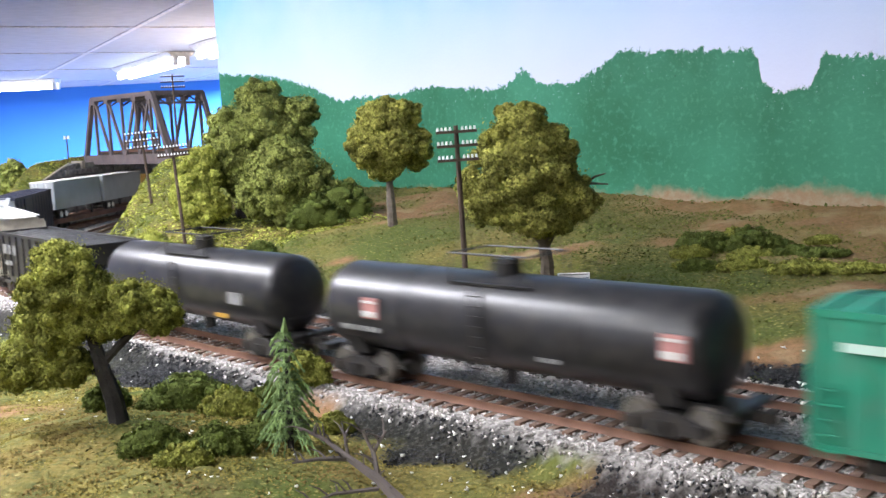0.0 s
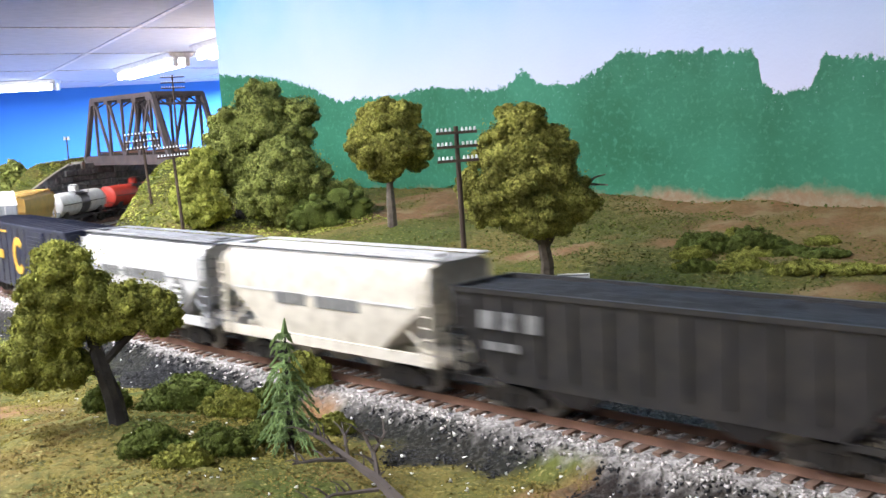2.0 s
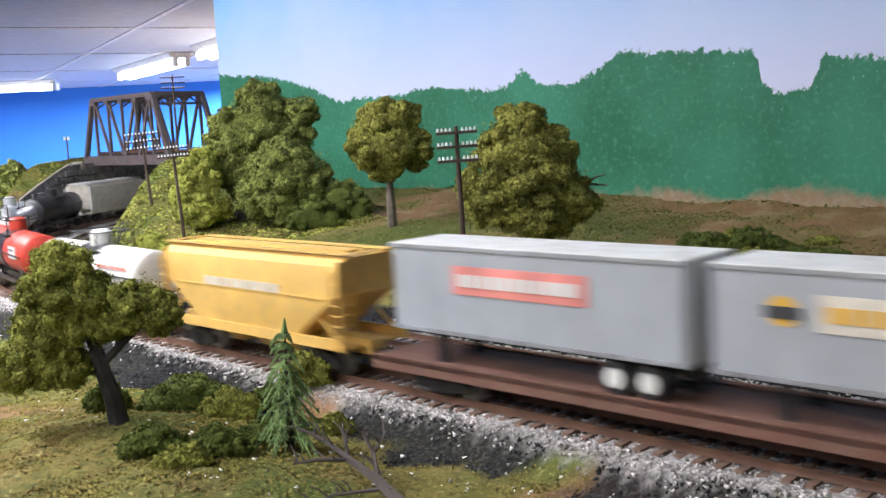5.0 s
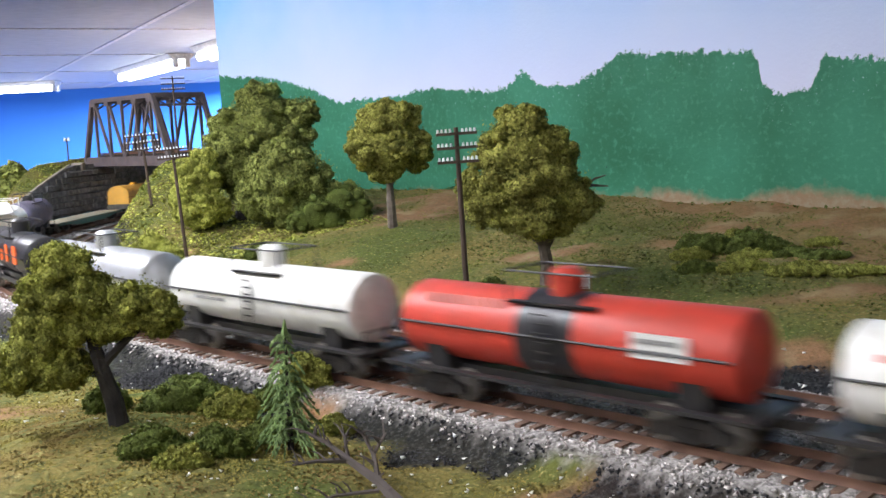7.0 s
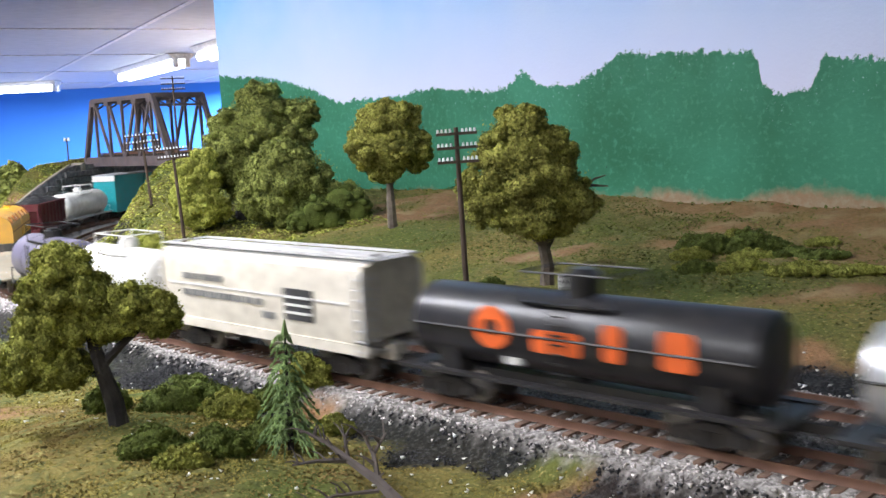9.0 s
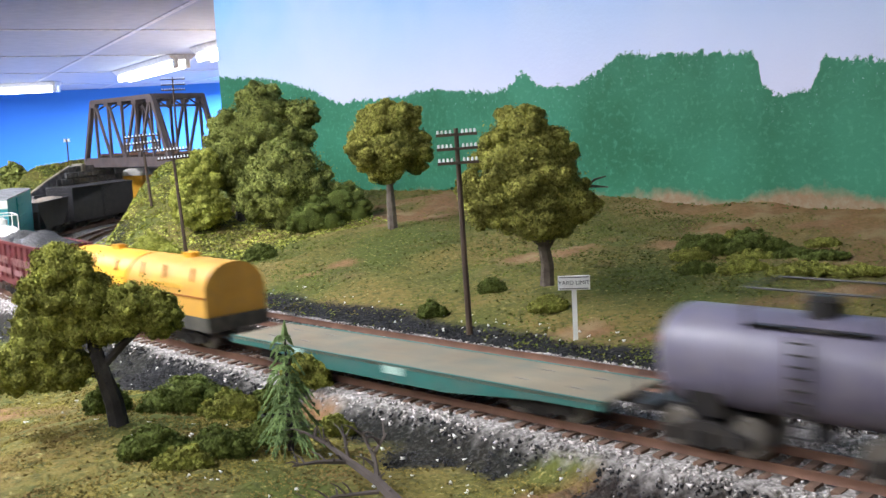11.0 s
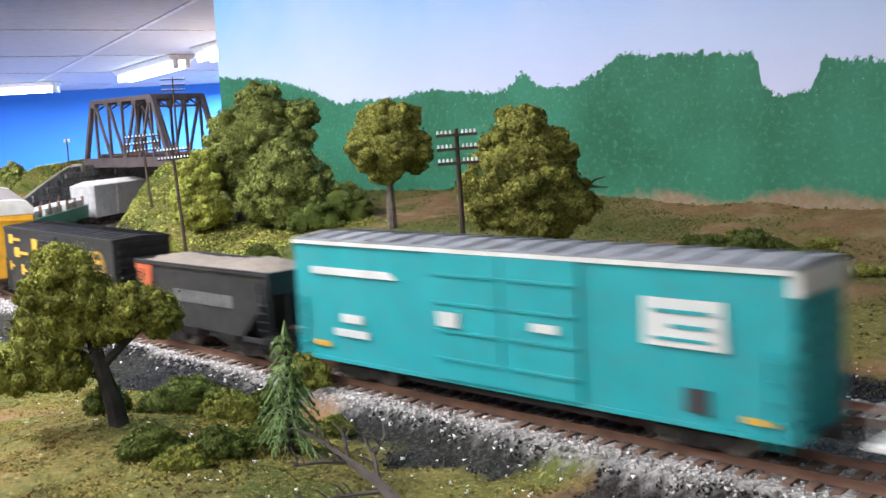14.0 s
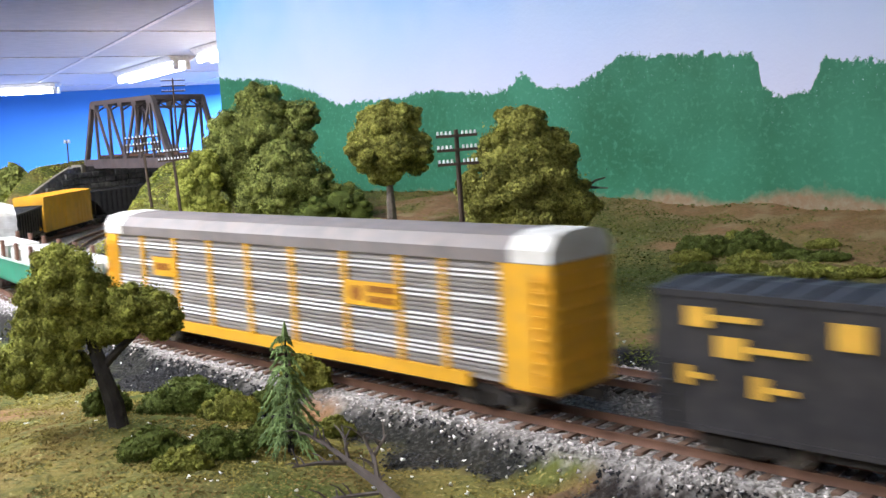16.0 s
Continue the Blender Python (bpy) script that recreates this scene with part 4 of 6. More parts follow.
def stone_wall():
    """Retaining wall outside the curve: block courses with recessed joints and a sloping wing."""
    root = thing("retaining_wall", "dark grey stone retaining wall and abutment under the bridge", "wall", kind="structure")
    off, sh, cap = -0.056, Shape(), Shape()
    top = lambda s: 0.020 + (0.075 - 0.020) * min(1, max(0, (-s - 1.27) / 0.19))
    for s in np.arange(-2.05, -1.26, 0.02):
        p, q = on_track(s, off), on_track(s + 0.0201, off)
        pb, qb = on_track(s, off - 0.006), on_track(s + 0.0201, off - 0.006)
        z = top(s + 0.02)
        sh.loft([[(p[0], p[1], -0.02), (q[0], q[1], -0.02), (qb[0], qb[1], -0.02), (pb[0], pb[1], -0.02)], [(p[0], p[1], top(s)), (q[0], q[1], z), (qb[0], qb[1], z), (pb[0], pb[1], top(s))]])
    part("core", sh, STONE_GREY, root)
    rng = random.Random(9)
    for row in range(10):
        z0 = -0.006 + row * 0.0082
        s = -1.25 - (row % 2) * 0.008
        while s > -1.95:
            ln = rng.uniform(0.012, 0.019)
            if z0 + 0.0078 < top(s):
                a, b = on_track(s, off + 0.0002), on_track(s - ln + 0.0009, off + 0.0002)
                dep = rng.uniform(0.0012, 0.0034)
                nx, ny = -math.sin(a[2]) * dep, math.cos(a[2]) * dep
                blk = Shape()
                blk.loft([[(a[0], a[1], z0), (b[0], b[1], z0), (b[0], b[1], z0 + 0.0074), (a[0], a[1], z0 + 0.0074)],
                          [(a[0] + nx, a[1] + ny, z0 + 0.0006), (b[0] + nx, b[1] + ny, z0 + 0.0006), (b[0] + nx, b[1] + ny, z0 + 0.0068), (a[0] + nx, a[1] + ny, z0 + 0.0068)]])
                if s > -1.75:
                    part("block", blk, STONE_GREY, root)
                else:
                    cap.add(blk.v, blk.f)
            s -= ln
    tagged(part("far_blocks", cap, STONE_GREY, root), kind="stuff")
    edge = Shape()
    for s in np.arange(-1.46, -1.25, 0.0145):
        p, q = on_track(s, off - 0.002), on_track(s + 0.0142, off - 0.002)
        edge.bar((p[0], p[1], top(s) + 0.001), (q[0], q[1], top(s + 0.0142) + 0.001), 0.003, 0.0015)
    part("coping", edge, STONE_CAP, root)
    x, y, a = on_track(-1.49, off - 0.006)
    part("pier", Shape().box(x - 0.009, x + 0.007, y - 0.008, y + 0.008, 0.060, 0.078, 0.002), STONE_CAP, root)


def street_lamp():
    x, y = -0.545, 1.50
    z = ground_at(x, y)
    ob = thing("street_lamp", "tiny twin-globe lamp post on the hilltop", "street lamp", at=pose(x, y, z))
    part("post", Shape().rod((0, 0, -0.002), (0, 0, 0.113 - z), 0.0012, 6), POLE_WOOD, ob)
    for sx in (-0.004, 0.004):
        part("globe", Shape().rod((sx * 0.7, 0, 0.1095 - z), (sx * 0.7, 0, 0.1145 - z), 0.0022, 8, 0.0015), INSULATOR, ob)


# ---- rolling stock: x forward, y to the left, z up from the rail head ----
MESHES = {}


def shared(key, make):
    if key not in MESHES:
        MESHES[key] = make()
    return MESHES[key]


def sideframe():
    sh = Shape()
    out = [(-0.0155, 0.0040), (-0.0125, 0.0030), (-0.0075, 0.0035), (-0.0035, 0.0018), (0.0035, 0.0018), (0.0075, 0.0035), (0.0125, 0.0030), (0.0155, 0.0040),
           (0.0152, 0.0068), (0.0100, 0.0078), (0.0045, 0.0100), (-0.0045, 0.0100), (-0.0100, 0.0078), (-0.0152, 0.0068)]
    sh.plate(out, 0.001, 0.002)
    for x in (-0.0022, 0, 0.0022):
        sh.rod((x, -0.0012, 0.0025), (x, -0.0012, 0.0072), 0.001, 6)
    for x in (-0.0118, 0.0118):
        sh.box(x - 0.0021, x + 0.0021, -0.0022, 0, 0.0038, 0.0074, 0.0005)
    return sh.mesh("sideframe", TRUCK)


def wheelset():
    sh = Shape().rod((0, -0.0105, 0), (0, 0.0105, 0), 0.001, 6)
    for y in (-0.0085, 0.0085):
        s = 1 if y > 0 else -1
        sh.rod((0, y - s * 0.0014, 0), (0, y - s * 0.0009, 0), 0.0066, 14)
        sh.rod((0, y - s * 0.0009, 0), (0, y + s * 0.0013, 0), 0.0058, 14, 0.0057)
    return sh.mesh("wheelset", STEEL)


def running_gear(car, L, inset=0.026, coupler=True, deck=0.0115, half=0.0125):
    for e in (-1, 1):
        x = e * (L / 2 - inset)
        tr = part("truck", Shape().box(x - 0.0035, x + 0.0035, -0.0115, 0.0115, 0.0045, 0.0095, 0.0006).rod((x, 0, 0.009), (x, 0, deck), 0.004, 8), TRUCK, car)
        for s in (-1, 1):
            f = part("sideframe", shared("sideframe", sideframe), None, tr)
            f.matrix_local = pose(x, s * 0.0122, 0, 0, 0, 0 if s < 0 else 180)
        for a in (-0.0118, 0.0118):
            w = part("wheelset", shared("wheelset", wheelset), None, tr)
            w.matrix_local = pose(x + a, 0, 0.0058)
        if coupler:
            part("coupler", Shape().box(min(e * (L / 2 - 0.004), e * (L / 2 + 0.008)), max(e * (L / 2 - 0.004), e * (L / 2 + 0.008)), -0.0012, 0.0012, 0.0082, 0.0110).box(e * (L / 2 + 0.0062) - 0.002, e * (L / 2 + 0.0062) + 0.002, -0.0024, 0.0024, 0.0078, 0.0116, 0.0006), TRUCK, car)


def car(name, label):
    return thing(name, label, "freight car", "cars of the passing train")


def ladder(parent, x, y, z0, z1, axis, m, w=0.005, rungs=6):
    sh = Shape()
    for k in range(rungs):
        z = z0 + (z1 - z0) * (k + 0.5) / rungs
        if axis == "x":
            sh.box(x - w / 2, x + w / 2, y - 0.0003, y + 0.0003, z - 0.0003, z + 0.0003)
        else:
            sh.box(x - 0.0003, x + 0.0003, y - w / 2, y + w / 2, z - 0.0003, z + 0.0003)
    for q in (-1, 1):
        if axis == "x":
            sh.box(x + q * w / 2 - 0.0003, x + q * w / 2 + 0.0003, y - 0.0003, y + 0.0003, z0, z1)
        else:
            sh.box(x - 0.0003, x + 0.0003, y + q * w / 2 - 0.0003, y + q * w / 2 + 0.0003, z0, z1)
    part("ladder", sh, m, parent)


def bars(shape, x0, x1, z0, z1, y, count, seed=1, gap=0.25):
    """A row of blocks of one lettering's size, on the near side."""
    r = random.Random(seed)
    w = (x1 - x0) / count
    for k in range(count):
        a = x0 + w * k
        b = a + w * (1 - gap * r.uniform(0.7, 1.3))
        shape.plate([(a, z0), (b, z0), (b, z1), (a, z1)], y)
    return shape


def ring(shape, cx, cz, r0, r1, y, a0=0, a1=360, n=20, sx=1.0):
    """An open or closed flat ring on the near side."""
    turn = [radians(a0 + (a1 - a0) * i / n) for i in range(n + 1)]
    at = lambda r, t, yy: (cx + sx * r * math.cos(t), yy, cz + r * math.sin(t))
    k = len(shape.v)
    for t in turn:
        shape.v += [at(r0, t, y), at(r1, t, y), at(r1, t, y - 0.0003), at(r0, t, y - 0.0003)]
    for i in range(n):
        a, b = k + 4 * i, k + 4 * i + 4
        shape.f += [(a + q, a + (q + 1) % 4, b + (q + 1) % 4, b + q) for q in range(4)]
    return shape


def boxcar(name, label, L, W, eave, m, roof_m, posts=True, end_top=None, door=(0.0, 0.032, 1), sill=0.0090, rise=0.0022, inset=0.028, louvered=False):
    ob = car(name, label)
    running_gear(ob, L, inset, deck=sill)
    w = W / 2
    part("underframe", Shape().box(-L / 2 + 0.004, L / 2 - 0.004, -0.004, 0.004, 0.007, sill, 0).box(-L * 0.22, L * 0.22, -w * 0.8, w * 0.8, 0.0055, sill), TRUCK, ob)
    body = part("body", Shape().prism([(-w, sill), (w, sill), (w, eave), (-w, eave)], -L / 2, L / 2), m, ob)
    roof = part("roof", Shape().prism([(-w - 0.0005, eave), (w + 0.0005, eave), (w + 0.0005, eave + 0.0008), (0, eave + rise), (-w - 0.0005, eave + 0.0008)], -L / 2 - 0.0003, L / 2 + 0.0003), roof_m, ob)
    rib = Shape()
    n = 17
    for k in range(n):
        x = -L / 2 + L * (k + 0.5) / n
        rib.prism([(-w, eave + 0.0008), (-w, eave + 0.0015), (0, eave + rise + 0.0007), (w, eave + 0.0015), (w, eave + 0.0008), (0, eave + rise)], x - 0.0006, x + 0.0006)
    part("roof_ribs", rib, roof_m, roof)
    for side in (-1, 1):
        y = side * w
        lo, hi = (y - 0.0005, y) if side < 0 else (y, y + 0.0005)
        if posts:
            k = -L / 2 + 0.002
            while k < L / 2:
                if abs(k - door[0]) > door[1] * door[2] / 2 + 0.002:
                    part("side_post", Shape().box(k - 0.0005, k + 0.0005, lo, hi, sill + 0.001, eave - 0.001), m, body)
                k += L / 13
        part("side_sill", Shape().box(-L / 2, L / 2, lo, hi, sill, sill + 0.0016), m, body)
        part("top_chord", Shape().box(-L / 2, L / 2, lo, hi, eave - 0.0012, eave), m, body)
        for d in range(door[2]):
            xc = door[0] + (d - (door[2] - 1) / 2) * door[1]
            lo2, hi2 = (y - 0.0012, y - 0.0001) if side < 0 else (y + 0.0001, y + 0.0012)
            dr = part("door", Shape().box(xc - door[1] / 2 + 0.0004, xc + door[1] / 2 - 0.0004, lo2, hi2, sill + 0.0015, eave - 0.0015), m, ob)
            lo3, hi3 = (y - 0.0018, y - 0.0012) if side < 0 else (y + 0.0012, y + 0.0018)
            for q in range(14 if louvered else 4):
                z = sill + 0.004 + (eave - sill - 0.008) * (q + 0.5) / (14 if louvered else 4)
                part("rib", Shape().box(xc - door[1] / 2 + 0.002, xc + door[1] / 2 - 0.002, lo3, hi3, z - 0.0005, z + 0.0005), m, dr)
    for e in (-1, 1):
        sh = Shape()
        x = e * L / 2
        zs = np.linspace(sill + 0.003, (end_top or eave) - 0.002, 9)
        for z in zs:
            sh.prism([(-w + 0.002, z - 0.0012), (w - 0.002, z - 0.0012), (w - 0.003, z + 0.0012), (-w + 0.003, z + 0.0012)], min(x, x + e * 0.0011), max(x, x + e * 0.0011))
        part("end_ribs", sh, m, body)
        ladder(body, x + e * 0.0016, -w + 0.005, sill, eave * 0.75, "y", m)
        ladder(body, e * (L / 2 - 0.005), -w - 0.001, sill - 0.002, eave * 0.6, "x", m, rungs=5)
    return ob, body, w


def tank_car(name, label, L, r, zc, m, dome=0.0, band=None, platform=True, rail=True, frame=False, walkway=None):
    ob = car(name, label)
    wm = walkway or BLACK
    frame_l = L + 0.012
    running_gear(ob, frame_l, 0.024)
    n = 28
    ends = [(0, 0.30), (0.07, 0.62), (0.16, 0.84), (0.28, 0.95), (0.45, 1.0)]
    if dome:
        ends = [(0, 0.30), (0.05, 0.66), (0.10, 0.88), (0.16, 0.97), (0.24, 1.0)]
    prof = [(-L / 2 + r * a, k) for a, k in ends] + [(L / 2 - r * a, k) for a, k in reversed(ends)]
    rings = [[(x, r * k * math.cos(6.2832 * i / n), zc + r * k * math.sin(6.2832 * i / n)) for i in range(n)] for x, k in prof]
    tank = part("tank", Shape().loft(rings), m, ob, soft=True)
    for x in np.linspace(-L / 2 + r * 0.45, L / 2 - r * 0.45, 5)[1:-1]:
        part("seam", Shape().loft([[(q, (r + 0.0002) * math.cos(6.2832 * i / n), zc + (r + 0.0002) * math.sin(6.2832 * i / n)) for i in range(n)] for q in (x - 0.0004, x + 0.0004)]), m, tank)
    if band:
        x0, x1, bm_ = band
        part("band", Shape().loft([[(q, (r + 0.0004) * math.cos(6.2832 * i / n), zc + (r + 0.0004) * math.sin(6.2832 * i / n)) for i in range(n)] for q in (x0, x1)]), bm_, tank, soft=True)
    top = zc + r
    if dome:
        part("dome", Shape().rod((0, 0, top - 0.003), (0, 0, top + dome * 0.75), 0.0062, 16).rod((0, 0, top + dome * 0.75), (0, 0, top + dome), 0.0066, 16, 0.0042), m, tank, soft=True)
    else:
        part("hatch", Shape().rod((0, 0, top - 0.001), (0, 0, top + 0.004), 0.0055, 12).box(-0.004, 0.004, -0.003, 0.003, top + 0.004, top + 0.0055), wm, tank)
    if platform:
        pl = part("platform", Shape().box(-0.019, 0.019, -0.0115, -0.0075, top - 0.0035, top - 0.0027).box(-0.019, 0.019, 0.0075, 0.0115, top - 0.0035, top - 0.0027).box(-0.019, -0.007, -0.0115, 0.0115, top - 0.0035, top - 0.0027).box(0.007, 0.019, -0.0115, 0.0115, top - 0.0035, top - 0.0027), wm, ob)
        if rail:
            sh = Shape()
            for y in (-0.0112, 0.0112):
                for x in (-0.0185, 0.0185):
                    sh.rod((x, y, top - 0.003), (x, y, top + 0.008), 0.0004, 5)
                sh.rod((-0.0185, y, top + 0.008), (0.0185, y, top + 0.008), 0.0004, 5)
            for x in (-0.0185, 0.0185):
                sh.rod((x, -0.0112, top + 0.008), (x, 0.0112, top + 0.008), 0.0004, 5)
            part("safety_rail", sh, wm, pl)
        ladder(ob, 0.0, -r - 0.0014, 0.010, top - 0.004, "x", wm, 0.006, 9)
    if frame:
        part("underframe", Shape().box(-frame_l / 2, frame_l / 2, -0.004, 0.004, 0.0085, 0.0125).box(-frame_l / 2, -frame_l / 2 + 0.010, -0.015, 0.015, 0.0108, 0.0125).box(frame_l / 2 - 0.010, frame_l / 2, -0.015, 0.015, 0.0108, 0.0125), wm, ob)
        for y in (-0.0152, 0.0152):
            part("running_board", Shape().box(-frame_l / 2, frame_l / 2, y - 0.0018, y + 0.0018, 0.0118, 0.0130), wm, ob)
            if wm is WHITE:
                continue
            part("grab_rail", Shape().rod((-L / 2 + 0.003, math.copysign(r + 0.0007, y), zc + 0.001), (L / 2 - 0.003, math.copysign(r + 0.0007, y), zc + 0.001), 0.0005, 5), BLACK, tank)
    else:
        for e in (-1, 1):
            part("stub_sill", Shape().box(*sorted((e * frame_l / 2, e * (frame_l / 2 - 0.034))), -0.0055, 0.0055, 0.0085, 0.0125), wm, ob)
            part("end_platform", Shape().box(*sorted((e * (frame_l / 2 + 0.0003), e * (frame_l / 2 - 0.006))), -0.0135, 0.0135, 0.0105, 0.0127), wm, ob)
    for e in (-1, 1):
        x = e * (frame_l / 2 - 0.024)
        part("saddle", Shape().prism([(-0.011, 0.0115), (0.011, 0.0115), (r * 0.85, zc - r * 0.45), (-r * 0.85, zc - r * 0.45)], x - 0.005, x + 0.005), wm, ob)
        sh = Shape()
        for y in (-0.013, 0.013):
            sh.rod((e * (frame_l / 2 - 0.001), y, 0.0125), (e * (frame_l / 2 - 0.001), y, 0.021), 0.0004, 5)
        sh.rod((e * (frame_l / 2 - 0.001), -0.013, 0.021), (e * (frame_l / 2 - 0.001), 0.013, 0.021), 0.0004, 5)
        part("end_rail", sh, wm, ob)
    part("outlet", Shape().rod((0, 0, zc - r + 0.001), (0, 0, 0.0065), 0.003, 8), wm, ob)
    return ob, tank


def heap(L, w, z, rise, seed, lumps=2):
    nx, ny = 46, 14
    xs, ys = np.linspace(-L / 2, L / 2, nx), np.linspace(-w, w, ny)
    gx, gy = np.meshgrid(xs, ys)
    ex = 1 - (np.abs(gx) / (L / 2)) ** 6
    zz = z + rise * np.clip(ex, 0, 1) * (1 - (gy / w) ** 2) * (0.6 + 0.4 * np.cos(gx / L * 6.283 * lumps + seed)) + np.random.RandomState(seed).randn(*gx.shape) * 0.0005
    i = (np.arange(ny - 1)[:, None] * nx + np.arange(nx - 1)).ravel()
    return np.stack([gx.ravel(), gy.ravel(), zz.ravel()], 1), np.stack([i, i + 1, i + nx + 1, i + nx], 1)


def hopper(name, label, L, W, top, m, load_m, load_rise, ribs=9, floor=0.012, lumps=2, slope=0.20):
    ob = car(name, label)
    running_gear(ob, L, 0.025)
    w = W / 2
    cut = L * slope
    zk = floor + 0.011
    prof = [(-L / 2, top), (-L / 2, zk + 0.010), (-L / 2 + cut, floor), (L / 2 - cut, floor), (L / 2, zk + 0.010), (L / 2, top)]
    body = part("body", Shape().box(-L / 2 + cut, L / 2 - cut, -w + 0.0009, w - 0.0009, floor, floor + 0.0012), m, ob)
    for side in (-1, 1):
        y = side * w
        part("side_sheet", Shape().loft([[(x, y, z) for x, z in prof], [(x, y - side * 0.0009, z) for x, z in prof]]), m, body)
    for e in (-1, 1):
        part("end_sheet", Shape().loft([[(e * L / 2, -w + 0.001, top), (e * L / 2, w - 0.001, top), (e * L / 2, w - 0.001, zk + 0.010), (e * L / 2, -w + 0.001, zk + 0.010)], [(e * (L / 2 - 0.0009), -w + 0.001, top), (e * (L / 2 - 0.0009), w - 0.001, top), (e * (L / 2 - 0.0009), w - 0.001, zk + 0.010), (e * (L / 2 - 0.0009), -w + 0.001, zk + 0.010)]]), m, body)
        part("slope_sheet", Shape().loft([[(e * (L / 2 - 0.001), -w + 0.001, zk + 0.011), (e * (L / 2 - 0.001), w - 0.001, zk + 0.011), (e * (L / 2 - cut), w - 0.001, floor), (e * (L / 2 - cut), -w + 0.001, floor)],
                 [(e * (L / 2 - 0.001), -w + 0.001, zk + 0.0124), (e * (L / 2 - 0.001), w - 0.001, zk + 0.0124), (e * (L / 2 - cut), w - 0.001, floor + 0.0014), (e * (L / 2 - cut), -w + 0.001, floor + 0.0014)]]), m, body)
    part("top_rim", Shape().box(-L / 2 - 0.0006, L / 2 + 0.0006, -w - 0.0009, -w + 0.0008, top - 0.0012, top + 0.0006).box(-L / 2 - 0.0006, L / 2 + 0.0006, w - 0.0008, w + 0.0009, top - 0.0012, top + 0.0006)
         .box(-L / 2 - 0.0009, -L / 2 + 0.0008, -w, w, top - 0.0012, top + 0.0006).box(L / 2 - 0.0008, L / 2 + 0.0009, -w, w, top - 0.0012, top + 0.0006), m, body)
    for side in (-1, 1):
        for k in range(ribs):
            rb = Shape()
            x = -L / 2 + cut * 0.6 + (L - 1.2 * cut) * k / (ribs - 1)
            lo, hi = (-w - 0.0011, -w) if side < 0 else (w, w + 0.0011)
            part("side_rib", rb.box(x - 0.0007, x + 0.0007, lo, hi, floor + 0.004, top - 0.001), m, body)
    for k in (-1, 1):
        for s in (-1, 1):
            x = k * (L / 2 - cut) * 0.5
            part("hopper_bay", Shape().loft([[(x - 0.012, s * 0.003, floor), (x + 0.012, s * 0.003, floor), (x + 0.012, s * (w - 0.001), floor), (x - 0.012, s * (w - 0.001), floor)],
                                            [(x - 0.004, s * 0.004, 0.0055), (x + 0.004, s * 0.004, 0.0055), (x + 0.004, s * (w - 0.005), 0.0055), (x - 0.004, s * (w - 0.005), 0.0055)]]), m, ob)
    for e in (-1, 1):
        sh = Shape()
        for s in (-1, 1):
            sh.bar((e * (L / 2 - 0.0008), s * (w - 0.001), 0.0115), (e * (L / 2 - 0.0008), s * (w - 0.001), zk + 0.010), 0.0012, 0.0012)
            sh.bar((e * (L / 2 - 0.0008), s * 0.006, 0.0115), (e * (L / 2 - 0.0008), s * 0.006, zk + 0.010), 0.0012, 0.0012)
        part("end_frame", sh, m, ob)
        part("end_sill", Shape().box(min(e * (L / 2 - cut), e * L / 2), max(e * (L / 2 - cut), e * L / 2), -w, -w + 0.0012, 0.0102, 0.0122).box(min(e * (L / 2 - cut), e * L / 2), max(e * (L / 2 - cut), e * L / 2), w - 0.0012, w, 0.0102, 0.0122)
             .box(min(e * (L / 2 - 0.002), e * L / 2), max(e * (L / 2 - 0.002), e * L / 2), -w, w, 0.0095, 0.0125).box(min(e * (L / 2 - cut), e * L / 2), max(e * (L / 2 - cut), e * L / 2), -0.003, 0.003, 0.008, 0.012), m, ob)
        ladder(ob, e * (L / 2 - 0.004), -w - 0.0009, 0.011, top - 0.004, "x", m, 0.005, 7)
    if load_m:
        v, f = heap(L - 0.002, w - 0.001, top - 0.001, load_rise, len(label), lumps)
        me = array_mesh("load", v, f, load_m)
        me.polygons.foreach_set("use_smooth", [True] * len(me.polygons))
        part("load", me, load_m, ob)
    return ob, body, w


